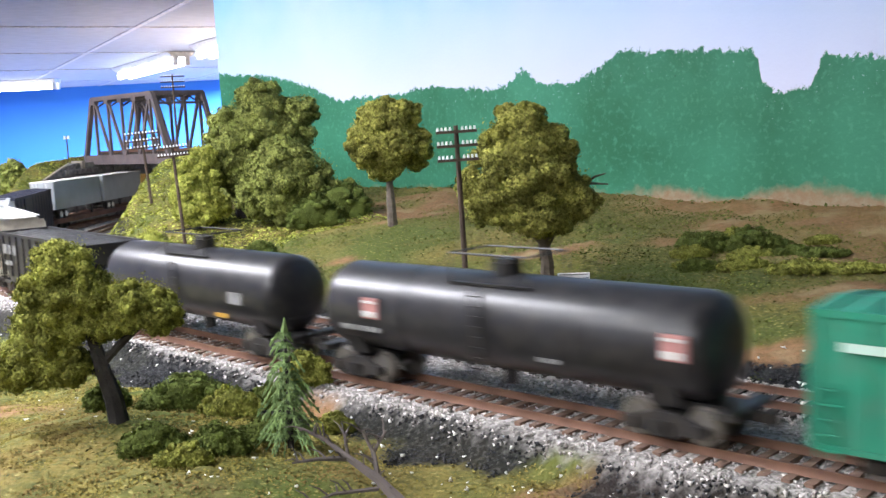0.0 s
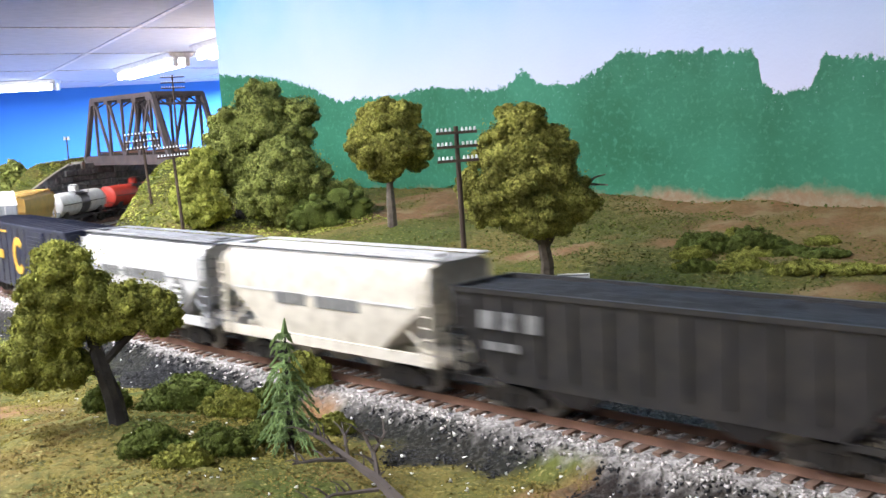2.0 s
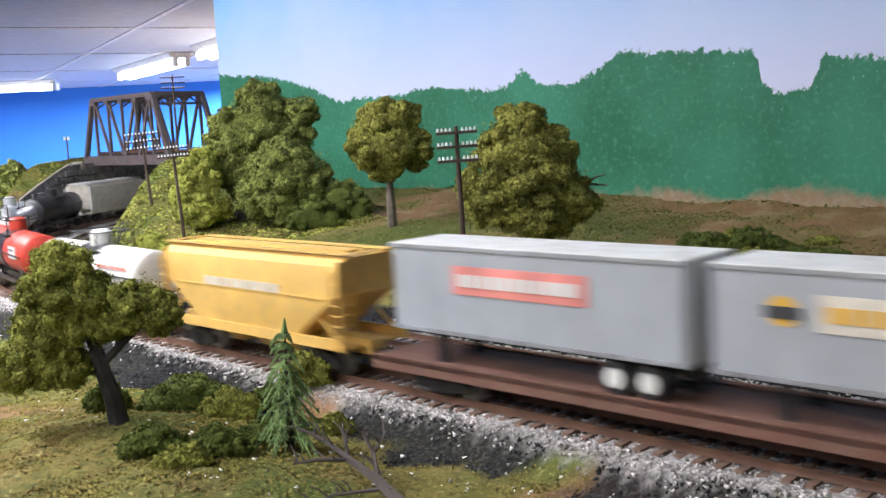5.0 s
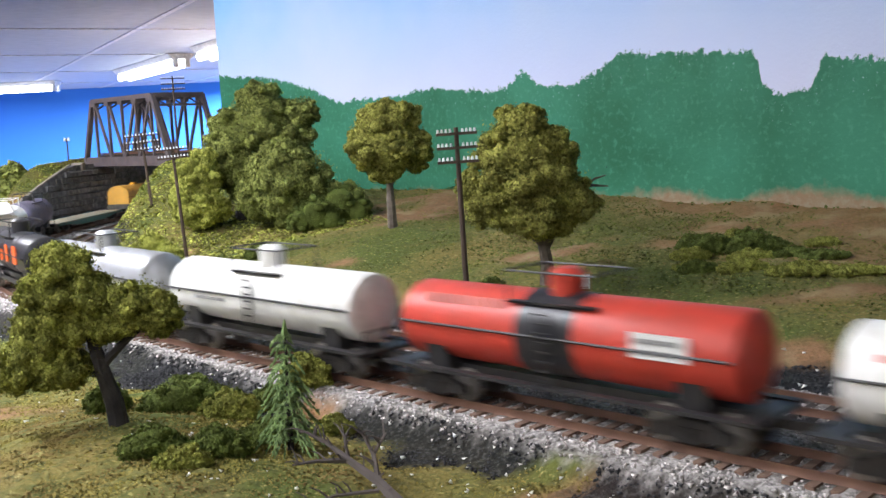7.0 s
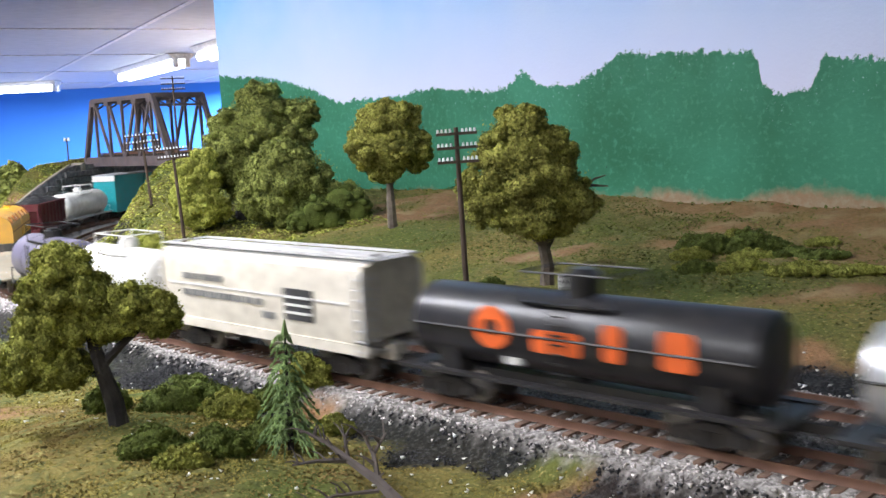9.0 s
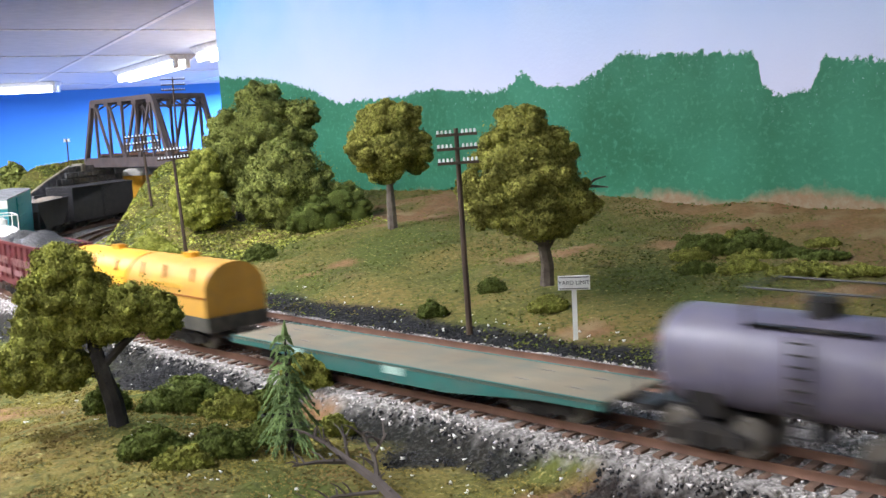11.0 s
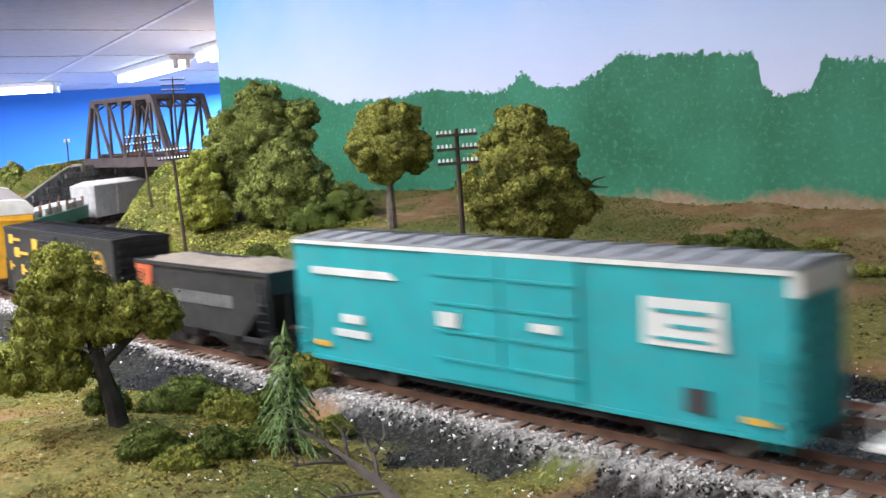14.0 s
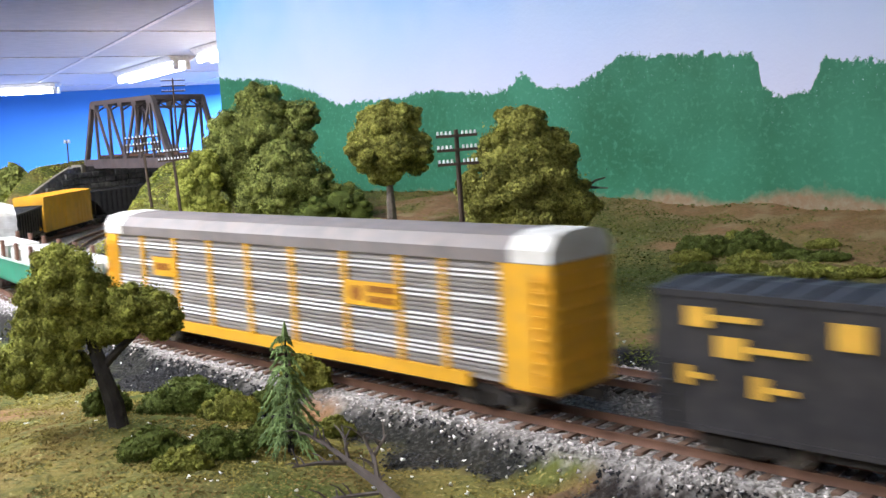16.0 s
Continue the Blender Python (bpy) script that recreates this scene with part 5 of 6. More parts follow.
def covered_hopper(name, label, L, W, top, m, roof_m, end_m=None, sill=0.0125, ins=0.034, lip=0.014):
    """Sides run full height; the end sheets slope in from lip below the roof to the sill over ins."""
    ob = car(name, label)
    running_gear(ob, L, 0.024)
    w = W / 2
    side = [(-w * 0.96, 0.0150), (-w, 0.0200), (-w, top - 0.008), (-w * 0.93, top - 0.003), (-w * 0.70, top)]
    prof = side + [(-y, z) for y, z in reversed(side)]

    def ringat(x, k):
        return [(x, y, z) for y, z in prof] if k == 1 else [(x, y, max(z, top - lip)) for y, z in prof]
    sh = Shape()
    sh.loft([ringat(-L / 2 + 0.003, 0), ringat(-L / 2 + ins, 1), ringat(L / 2 - ins, 1), ringat(L / 2 - 0.003, 0)])
    body = part("body", sh, m, ob)
    smooth(body, 30)
    part("side_sill", Shape().box(-L / 2, L / 2, -w - 0.0003, -w + 0.0012, sill, sill + 0.0045), m, ob)
    part("side_sill", Shape().box(-L / 2, L / 2, w - 0.0012, w + 0.0003, sill, sill + 0.0045), m, ob)
    part("centre_sill", Shape().box(-L / 2, L / 2, -0.004, 0.004, 0.009, sill + 0.003), m, ob)
    seam = Shape()
    for k in range(1, 4):
        x = -L / 2 + ins + (L - 2 * ins) * k / 4
        for s in (-1, 1):
            lo, hi = (-w - 0.0005, -w) if s < 0 else (w, w + 0.0005)
            seam.box(x - 0.0003, x + 0.0003, lo + 0.0002, hi - 0.0002, 0.0200, top - 0.016)
    tagged(part("side_ribs", seam, m, body), kind="stuff")
    for s in (-1, 1):
        part("side_bead", Shape().box(-L / 2 + 0.012, L / 2 - 0.012, *sorted((s * w, s * (w + 0.0004))), top - 0.0172, top - 0.0164), roof_m, body)
    for k in range(3):
        x = (k - 1) * (L / 2 - ins) * 0.62
        part("outlet_bay", Shape().loft([[(x - 0.014, -w * 0.8, 0.0185), (x + 0.014, -w * 0.8, 0.0185), (x + 0.014, w * 0.8, 0.0185), (x - 0.014, w * 0.8, 0.0185)], [(x - 0.004, -0.006, 0.0055), (x + 0.004, -0.006, 0.0055), (x + 0.004, 0.006, 0.0055), (x - 0.004, 0.006, 0.0055)]]), m, ob)
    roof = part("roof", Shape().box(-L / 2 + 0.002, L / 2 - 0.002, -w * 0.72, w * 0.72, top - 0.0002, top + 0.0007), roof_m, ob)
    part("roof_walk", Shape().box(-L / 2, L / 2, -w * 0.78, -w * 0.55, top + 0.0016, top + 0.0022).box(-L / 2, L / 2, w * 0.55, w * 0.78, top + 0.0016, top + 0.0022).box(-L / 2, -L / 2 + 0.003, -w * 0.78, w * 0.78, top + 0.0016, top + 0.0022).box(L / 2 - 0.003, L / 2, -w * 0.78, w * 0.78, top + 0.0016, top + 0.0022), roof_m, roof)
    part("hatch", Shape().box(-L / 2 + 0.012, L / 2 - 0.012, -0.004, 0.004, top + 0.0006, top + 0.0022, 0.0008), roof_m, roof)
    for e in (-1, 1):
        a = e * (L / 2 - 0.003)
        part("end_sheet", Shape().box(min(a, a - e * 0.001), max(a, a - e * 0.001), -w * 0.95, w * 0.95, top - lip - 0.001, top - 0.001), m, ob)
        sh = Shape()
        for s in (-1, 1):
            sh.bar((a, s * (w - 0.001), sill), (a, s * (w - 0.001), top - 0.003), 0.0012, 0.0012)
            sh.bar((a, s * (w - 0.001), sill + 0.002), (e * (L / 2 - ins * 0.5), s * (w - 0.002), (sill + top - lip) * 0.5), 0.001, 0.001)
        sh.box(min(a, a - e * 0.024), max(a, a - e * 0.024), -w, w, sill, sill + 0.001)
        part("end_frame", sh, end_m or m, ob)
        ladder(ob, e * (L / 2 - 0.004), -w - 0.0008, sill, top - 0.004, "x", end_m or m, 0.005, 8)
        ladder(ob, a + e * 0.0008, -w + 0.005, sill, top - 0.004, "y", end_m or m, 0.005, 8)
    return ob, body, w


def marks(name, shape, m, parent):
    ob = part(name, shape, m, parent)
    return tagged(ob, kind="stuff") if name in ("lettering", "emblem_stripes", "emblem_mark") else ob


def circle_pts(cx, cz, r, n=20, sx=1.0):
    return [(cx + sx * r * math.cos(6.2832 * i / n), cz + r * math.sin(6.2832 * i / n)) for i in range(n)]


CARS = []


def put(made, back, front):
    CARS.append((made, (back + front) / 2, front - back))


def rack_car(L=0.306, W=0.0345, top=0.0665):
    ob = car("auto_rack", "long enclosed car carrier with grey louvered panels and yellow frame")
    running_gear(ob, L, 0.036)
    w = W / 2
    body = part("body", Shape().box(-L / 2 + 0.003, L / 2 - 0.003, -w + 0.0016, w - 0.0016, 0.0125, top - 0.009), RACK_GREY, ob)
    roof = [(-w, top - 0.0105), (w, top - 0.0105), (w, top - 0.006), (w * 0.8, top - 0.0015), (w * 0.4, top), (-w * 0.4, top), (-w * 0.8, top - 0.0015), (-w, top - 0.006)]
    part("roof", Shape().prism(roof, -L / 2 + 0.001, L / 2 - 0.001), ROOF_PINK, ob, soft=True)
    for e in (-1, 1):
        part("roof_end", Shape().prism([(y * 1.01, z + 0.0003) for y, z in roof], *sorted((e * (L / 2 - 0.018), e * (L / 2 - 0.0005)))), WHITE, ob, soft=True)
    for s in (-1, 1):
        lo, hi = sorted((s * (w + 0.0003), s * (w - 0.0016)))
        part("side_sill", Shape().prism([(lo, 0.0095), (hi, 0.0095), (hi, 0.0145), (lo, 0.0145)], -L / 2 + 0.04, L / 2 - 0.04), YELLOW, ob)
        xs = [-0.142, -0.115, -0.084, -0.0532, -0.0222, 0.0108, 0.0458, 0.0778, 0.1018, 0.1315]
        for x in xs:
            part("side_post", Shape().box(x - 0.0014, x + 0.0014, lo, hi, 0.0125, top - 0.0105), YELLOW, ob)
        for a, b in zip(xs[:-1], xs[1:]):
            fold = [(s * (w - 0.0022), 0.0150)]
            for k in range(22):
                z = 0.0155 + k * 0.00181
                fold += [(s * (w - 0.0015), z), (s * (w - 0.0006), z), (s * (w - 0.0006), z + 0.0011), (s * (w - 0.0015), z + 0.0011)]
            fold.append((s * (w - 0.0022), 0.0155 + 22 * 0.00181))
            panel = part("panel", Shape().prism(fold, a + 0.0016, b - 0.0016), RACK_GREY, ob)
            slat = Shape().box(a + 0.0018, b - 0.0018, *sorted((s * (w - 0.0007), s * (w - 0.0002))), 0.0001, 0.0009).mesh("louver", RACK_LIGHT)
            for k in (2, 3, 4, 8, 9, 10, 14, 15, 19, 20):
                louver = part("louver", slat, RACK_LIGHT, panel)
                louver.matrix_local = pose(0, 0, 0.0155 + k * 0.00181)
    for e in (-1, 1):
        x0, x1 = sorted((e * (L / 2 - 0.0215), e * L / 2)) if e > 0 else sorted((e * (L / 2 - 0.012), e * L / 2))
        en = part("end_panel", Shape().box(x0, x1, -w - 0.0002, w + 0.0002, 0.0115, top - 0.0105, 0.0012), YELLOW, ob)
        ladder(en, e * (L / 2 - 0.005), -w - 0.001, 0.012, top - 0.014, "x", YELLOW, 0.006, 10)
        lines = Shape()
        for k in range(7):
            lines.box(*sorted((e * L / 2, e * (L / 2 + 0.0008))), -w + 0.002, w - 0.002, 0.016 + k * 0.006, 0.0168 + k * 0.006)
        part("end_ribs", lines, YELLOW, en)
    y = -w - 0.0004
    part("name_board", Shape().plate([(0.0468, 0.0345), (0.0788, 0.0345), (0.0788, 0.0445), (0.0468, 0.0445)], y), YELLOW, ob)
    part("lettering", bars(bars(Shape().plate(circle_pts(0.0535, 0.0395, 0.0032), y - 0.0003), 0.061, 0.077, 0.0405, 0.043, y - 0.0003, 5), 0.061, 0.077, 0.0362, 0.0388, y - 0.0003, 5, 3), LETTER_BROWN, ob)
    part("name_board", Shape().plate([(-0.1042, 0.0365), (-0.0852, 0.0365), (-0.0852, 0.0460), (-0.1042, 0.0460)], y), YELLOW, ob)
    part("lettering", bars(Shape(), -0.101, -0.0885, 0.0395, 0.0430, y - 0.0003, 4), LETTER_BROWN, ob)
    part("underframe", Shape().box(-L / 2 + 0.004, L / 2 - 0.004, -0.012, 0.012, 0.0085, 0.0125), BROWN, ob)
    return ob


ROOF_PINK = mat("weathered_roof", (0.20, 0.18, 0.18), 0.6, spread=0.15, dirt=(0.28, 0.22, 0.2), dirt_amount=0.5)
LETTER_BROWN = mat("brown_lettering", (0.30, 0.11, 0.02), 0.6)
GREEN_LIGHT = mat("light_green_stripe", (0.45, 0.62, 0.55), 0.6)


def build_train():
    # green box car that leads
    ob, b, w = boxcar("boxcar", "bright green box car with white stripe", 0.178, 0.034, 0.0475, GREEN, GREEN)
    marks("stripe", Shape().plate([(-0.080, 0.0375), (-0.02, 0.0375), (-0.02, 0.040), (-0.080, 0.040)], -w - 0.0013), GREEN_LIGHT, b)
    marks("lettering", bars(Shape(), -0.066, -0.03, 0.021, 0.0235, -w - 0.0013, 5), GREEN_LIGHT, b)
    put(ob, -0.231, -0.049)
    # two black tank cars
    ob, tk = tank_car("tank_car", "long black tank car with small red and white placards", 0.181, 0.0178, 0.0300, BLACK_GLOSS)
    for x in (-0.0575, 0.0795):
        marks("placard", Shape().plate([(x - 0.0046, 0.0280), (x + 0.0046, 0.0280), (x + 0.0046, 0.0362), (x - 0.0046, 0.0362)], -0.0166, 0.0014), DUSTY_RED, tk)
        marks("lettering", bars(bars(Shape(), x - 0.0040, x + 0.0040, 0.0287, 0.0310, -0.0181, 3), x - 0.0040, x + 0.0040, 0.0342, 0.0352, -0.0181, 3, 2), LETTER_WHITE, tk)
    marks("lettering", bars(bars(Shape(), -0.076, -0.052, 0.0225, 0.0245, -0.0170, 6), 0.026, 0.036, 0.021, 0.0225, -0.0164, 3), LETTER_GREY, tk)
    put(ob, -0.4475, -0.2545)
    ob, tk = tank_car("tank_car", "shorter black tank car with yellow lettering panel", 0.1615, 0.0178, 0.0300, BLACK_GLOSS)
    marks("lettering", bars(Shape(), -0.0695, -0.0375, 0.0205, 0.0255, -0.0166, 5, gap=0.08), DULL_GOLD, tk)
    marks("lettering", bars(bars(Shape(), -0.0275, -0.0175, 0.0190, 0.0245, -0.0163, 2, gap=0.1), 0.030, 0.042, 0.0175, 0.0195, -0.0152, 2, gap=0.1), DULL_GOLD, tk)
    marks("placard", Shape().plate([(0.046, 0.0255), (0.057, 0.0255), (0.057, 0.0310), (0.046, 0.0310)], -0.0172, 0.0008), LETTER_GREY, tk)
    put(ob, -0.640, -0.4665)
    ob, b, w = hopper("open_hopper", "black ribbed coal hopper car loaded with coal", 0.164, 0.0345, 0.0445, BLACK, COAL, 0.002, 11, lumps=1, slope=0.12)
    marks("lettering", bars(bars(Shape(), -0.068, -0.037, 0.0310, 0.0375, -w - 0.0012, 3, gap=0.35), -0.066, -0.048, 0.0235, 0.0265, -w - 0.0012, 2), LETTER_GREY, b)
    put(ob, -0.819, -0.651)
    # covered hoppers
    ob, b, w = covered_hopper("covered_hopper", "dirty cream covered hopper car with faded lettering", 0.140, 0.0355, 0.0515, CREAM, GREY_WHITE)
    marks("lettering", bars(bars(Shape(), -0.0275, -0.0065, 0.0300, 0.0350, -w - 0.0002, 4, gap=0.15), 0.000, 0.028, 0.0300, 0.0350, -w - 0.0002, 6, 2, gap=0.15), LETTER_GREY, b)
    put(ob, -0.966, -0.825)
    ob, b, w = covered_hopper("covered_hopper", "pale grey covered hopper car with diamond emblem", 0.140, 0.0355, 0.0515, GREY_WHITE, ROOF_GREY, ROOF_GREY)
    marks("lettering", bars(bars(Shape(), -0.041, -0.021, 0.0320, 0.0370, -w - 0.0004, 4, gap=0.2), -0.015, 0.029, 0.0320, 0.0370, -w - 0.0004, 10, 2, gap=0.2), LETTER_GREY, b)
    marks("emblem", Shape().plate([(0.0315, 0.0275), (0.0405, 0.0195), (0.0495, 0.0275), (0.0405, 0.0355)], -w - 0.0003), LETTER_GREY, b)
    em = Shape()
    for k in range(4):
        em.plate([(0.037, 0.0222 + 0.0028 * k), (0.044, 0.0222 + 0.0028 * k), (0.044, 0.0235 + 0.0028 * k), (0.037, 0.0235 + 0.0028 * k)], -w - 0.0007)
    marks("emblem_stripes", em, LETTER_WHITE, b)
    put(ob, -1.1155, -0.9735)
    # dark blue box car with a yellow open ring
    ob, b, w = boxcar("boxcar", "dark blue box car with yellow open-ring emblem and lettering", 0.188, 0.0335, 0.0508, NAVY, NAVY, door=(0.036, 0.034, 1), louvered=True)
    y = -w - 0.0007
    marks("emblem", ring(Shape(), -0.0054, 0.0312, 0.0074, 0.0124, y, 42, 318, 22), GOLD, b)
    marks("lettering", bars(bars(bars(Shape(), -0.0814, -0.0644, 0.0260, 0.0325, y, 3, gap=0.15), -0.0584, -0.0414, 0.0270, 0.0330, y, 3, 2, gap=0.15), -0.079, -0.067, 0.0215, 0.0235, y, 4, 3), GOLD, b)
    marks("lettering", bars(bars(Shape(), -0.0564, -0.0294, 0.0455, 0.0470, y, 5, gap=0.1), 0.0636, 0.0816, 0.0385, 0.0435, y, 4, 2, gap=0.2), GOLD, b)
    marks("lettering", bars(bars(Shape(), 0.0656, 0.0866, 0.0165, 0.0190, y, 4), -0.080, -0.066, 0.047, 0.0482, y, 3, 5), LETTER_GREY, b)
    marks("lettering", bars(bars(Shape(), 0.026, 0.044, 0.033, 0.0342, -w - 0.0019, 2, gap=0.1), 0.026, 0.050, 0.0185, 0.020, -w - 0.0019, 2, gap=0.1), LETTER_GREY, b)
    put(ob, -1.3212, -1.1300)
    # flat car with two trailers
    L, w = 0.290, 0.0165
    ob = car("flat_car", "brown flat car carrying two grey highway trailers")
    running_gear(ob, L, 0.034)
    part("deck", Shape().box(-L / 2, L / 2, -w, w, 0.0115, 0.0135), BROWN, ob)
    for s in (-1, 1):
        part("side_sill", Shape().box(-L / 2, L / 2, *sorted((s * w, s * (w - 0.0012))), 0.0085, 0.0142), BROWN, ob)
    put(ob, -1.627, -1.333)
    for x0, x1, red in ((-0.133, -0.004, True), (0.004, 0.133, False)):
        tr = part("trailer", Shape().box(x0, x1, -0.0148, 0.0148, 0.0255, 0.0585, 0.0012), TRAILER, ob, "grey highway trailer with lettered side panel")
        part("trailer_roof", Shape().box(x0, x1, -0.0150, 0.0150, 0.0585, 0.0592), WHITE, tr)
        for zz in (0.0258, 0.0575):
            part("side_rail", Shape().box(x0 - 0.0003, x1 + 0.0003, -0.0153, -0.0148, zz, zz + 0.0014), ROOF_GREY, tr)
        for k in range(4):
            part("door_edge", Shape().box(x1, x1 + 0.0006, -0.013 + k * 0.0078, -0.0122 + k * 0.0078, 0.026, 0.058), ROOF_GREY, tr)
        for yy in (-0.011, -0.006, 0.006):
            part("door_bar", Shape().rod((x1 + 0.0009, yy, 0.026), (x1 + 0.0009, yy, 0.058), 0.0004, 5), LETTER_WHITE, tr)
        for ax in (x1 - 0.014, x1 - 0.027):
            for s in (-1, 1):
                part("trailer_wheel", Shape().rod((ax, s * 0.0085, 0.0192), (ax, s * 0.0145, 0.0192), 0.0056, 16), BLACK, tr)
                part("hub", Shape().rod((ax, s * 0.0143, 0.0192), (ax, s * 0.0150, 0.0192), 0.0034, 10), WHITE, tr)
        part("trailer_chassis", Shape().box(x1 - 0.034, x1 - 0.002, -0.009, 0.009, 0.0205, 0.0255), BLACK, tr)
        part("bumper_bar", Shape().box(x1 - 0.004, x1 - 0.002, -0.012, 0.012, 0.0165, 0.0182), BLACK, tr)
        for s in (-1, 1):
            part("landing_leg", Shape().box(x0 + 0.02, x0 + 0.023, *sorted((s * 0.009, s * 0.011)), 0.0135, 0.0255), BLACK, tr)
        mx = (x0 + x1) / 2
        marks("side_panel", Shape().plate([(mx - 0.032, 0.0415), (mx + 0.028, 0.0415), (mx + 0.028, 0.0520), (mx - 0.032, 0.0520)], -0.0149), PALE_RED if red else CREAM, tr)
        marks("lettering", bars(Shape(), mx - 0.029, mx + 0.026, 0.0445, 0.0490, -0.0153, 11), LETTER_WHITE if red else GOLD, tr)
        if not red:
            marks("emblem", Shape().plate(circle_pts(mx - 0.042, 0.0465, 0.0045), -0.0149), GOLD, tr)
            marks("emblem_band", Shape().plate([(mx - 0.047, 0.0445), (mx - 0.037, 0.0445), (mx - 0.037, 0.048), (mx - 0.047, 0.048)], -0.0153), LETTER_DARK, tr)
    # tan covered hopper and a run of small tank cars
    ob, b, w = covered_hopper("covered_hopper", "yellow-tan covered hopper car", 0.142, 0.0350, 0.0505, TAN, TAN)
    marks("lettering", bars(Shape(), -0.03, 0.03, 0.034, 0.038, -w - 0.0003, 8), CREAM, b)
    put(ob, -1.782, -1.640)

    def small_tank(label, m, back, front, **k):
        ob, tk = tank_car("tank_car", label, front - back - 0.019, 0.0148, 0.0288, m, dome=0.0088, frame=True, **k)
        put(ob, back - 0.0015, front - 0.0015)
        return tk

    tk = small_tank("white tank car with black centre band and dome", WHITE, -1.969, -1.805, band=(-0.0146, 0.0124, BLACK_GLOSS))
    marks("lettering", bars(bars(Shape(), -0.060, -0.025, 0.0355, 0.0375, -0.0147, 7), 0.025, 0.065, 0.0335, 0.0355, -0.0149, 6), PALE_RED, tk)
    tk = small_tank("red tank car with black centre band and white placard", RED, -2.141, -1.977, band=(-0.0135, 0.0110, BLACK_GLOSS))
    marks("placard", Shape().plate([(0.035, 0.0275), (0.055, 0.0275), (0.055, 0.0355), (0.035, 0.0355)], -0.0142, 0.0012), LETTER_WHITE, tk)
    marks("lettering", bars(bars(Shape(), 0.037, 0.053, 0.0325, 0.0340, -0.0155, 5), 0.037, 0.053, 0.029, 0.0305, -0.0155, 4, 3), LETTER_GREY, tk)
    marks("lettering", bars(Shape(), -0.058, -0.020, 0.0375, 0.0410, -0.0118, 9), PALE_RED, tk)
    tk = small_tank("white tank car with black platform and dome", WHITE, -2.311, -2.149)
    marks("lettering", bars(Shape(), -0.045, -0.02, 0.026, 0.0275, -0.0147, 4), LETTER_GREY, tk)
    tk = small_tank("silver tank car with dome and black platform", SILVER, -2.484, -2.319)
    marks("lettering", bars(Shape(), -0.050, -0.030, 0.034, 0.0355, -0.0149, 6), PALE_RED, tk)
    tk = small_tank("black tank car with large orange lettering blocks", BLACK_GLOSS, -2.656, -2.492)
    y = -0.0149
    marks("lettering", ring(Shape(), -0.0300, 0.0312, 0.0030, 0.0078, y, 0, 360, 18, 1.1), ORANGE, tk)
    u = Shape()
    for a, c, z0, z1 in ((-0.0113, 0.0087, 0.0245, 0.0325), (0.0180, 0.0250, 0.0245, 0.0368), (0.0395, 0.0510, 0.0245, 0.0370)):
        k = 0.0012
        u.plate([(a + k, z0), (c - k, z0), (c, z0 + k), (c, z1 - k), (c - k, z1), (a + k, z1), (a, z1 - k), (a, z0 + k)], y, 0.0006)
    marks("lettering", u, ORANGE, tk)
    marks("placard", Shape().plate([(-0.026, 0.0180), (-0.019, 0.0180), (-0.019, 0.0205), (-0.026, 0.0205)], -0.0100, 0.003), LETTER_WHITE, tk)
    ob, b, w = covered_hopper("covered_hopper", "off-white covered hopper car with black square emblem", 0.160, 0.0350, 0.0500, CREAM, GREY_WHITE, GREY_WHITE, ins=0.012, lip=0.030)
    marks("emblem", Shape().plate([(0.0262, 0.0235), (0.0462, 0.0235), (0.0462, 0.0372), (0.0262, 0.0372)], -w - 0.0003), LETTER_DARK, b)
    em = Shape()
    for k in range(3):
        em.plate([(0.0275, 0.0262 + 0.0034 * k), (0.0450, 0.0262 + 0.0034 * k), (0.0450, 0.0273 + 0.0034 * k), (0.0275, 0.0273 + 0.0034 * k)], -w - 0.0007)
    marks("emblem_stripes", em, LETTER_WHITE, b)
    marks("lettering", bars(bars(bars(Shape(), -0.055, -0.02, 0.036, 0.039, -w - 0.0004, 6), -0.055, 0.012, 0.028, 0.031, -w - 0.0004, 9, 4), 0.010, 0.020, 0.0225, 0.0255, -w - 0.0004, 2), LETTER_GREY, b)
    put(ob, -2.832, -2.665)
    ob, tk = tank_car("tank_car", "short white tank car with top platform", 0.100, 0.0160, 0.0285, WHITE, walkway=WHITE)
    put(ob, -2.950, -2.838)
    ob, tk = tank_car("tank_car", "short dark grey-violet tank car", 0.100, 0.0160, 0.0285, VIOLET)
    put(ob, -3.068, -2.956)
    # long empty flat car with a deep centre sill
    L, w = 0.208, 0.0175
    ob = car("flat_car", "empty long dark green flat car with worn tan deck")
    running_gear(ob, L, 0.030, deck=0.0104)
    part("deck", Shape().box(-L / 2, L / 2, -w, w, 0.0106, 0.0118), DECK, ob)
    prof = [(-L / 2, 0.0120), (-L / 2, 0.0088), (-L / 2 + 0.030, 0.0084), (-L / 2 + 0.070, 0.0048), (L / 2 - 0.070, 0.0048), (L / 2 - 0.030, 0.0084), (L / 2, 0.0088), (L / 2, 0.0120)]
    for s in (-1, 1):
        part("side_sill", Shape().loft([[(x, s * w, z) for x, z in prof], [(x, s * (w - 0.0012), z) for x, z in prof]]), DARK_GREEN, ob)
    marks("lettering", bars(bars(Shape(), -0.06, -0.05, 0.009, 0.0115, -w, 2), 0.0, 0.012, 0.008, 0.011, -w, 2), GREEN_LIGHT, ob)
    put(ob, -3.288, -3.076)
    # yellow covered coil car in two hoods
    L, w = 0.165, 0.0170
    ob = car("coil_car", "black-framed car with two round-topped yellow hoods")
    running_gear(ob, L, 0.026)
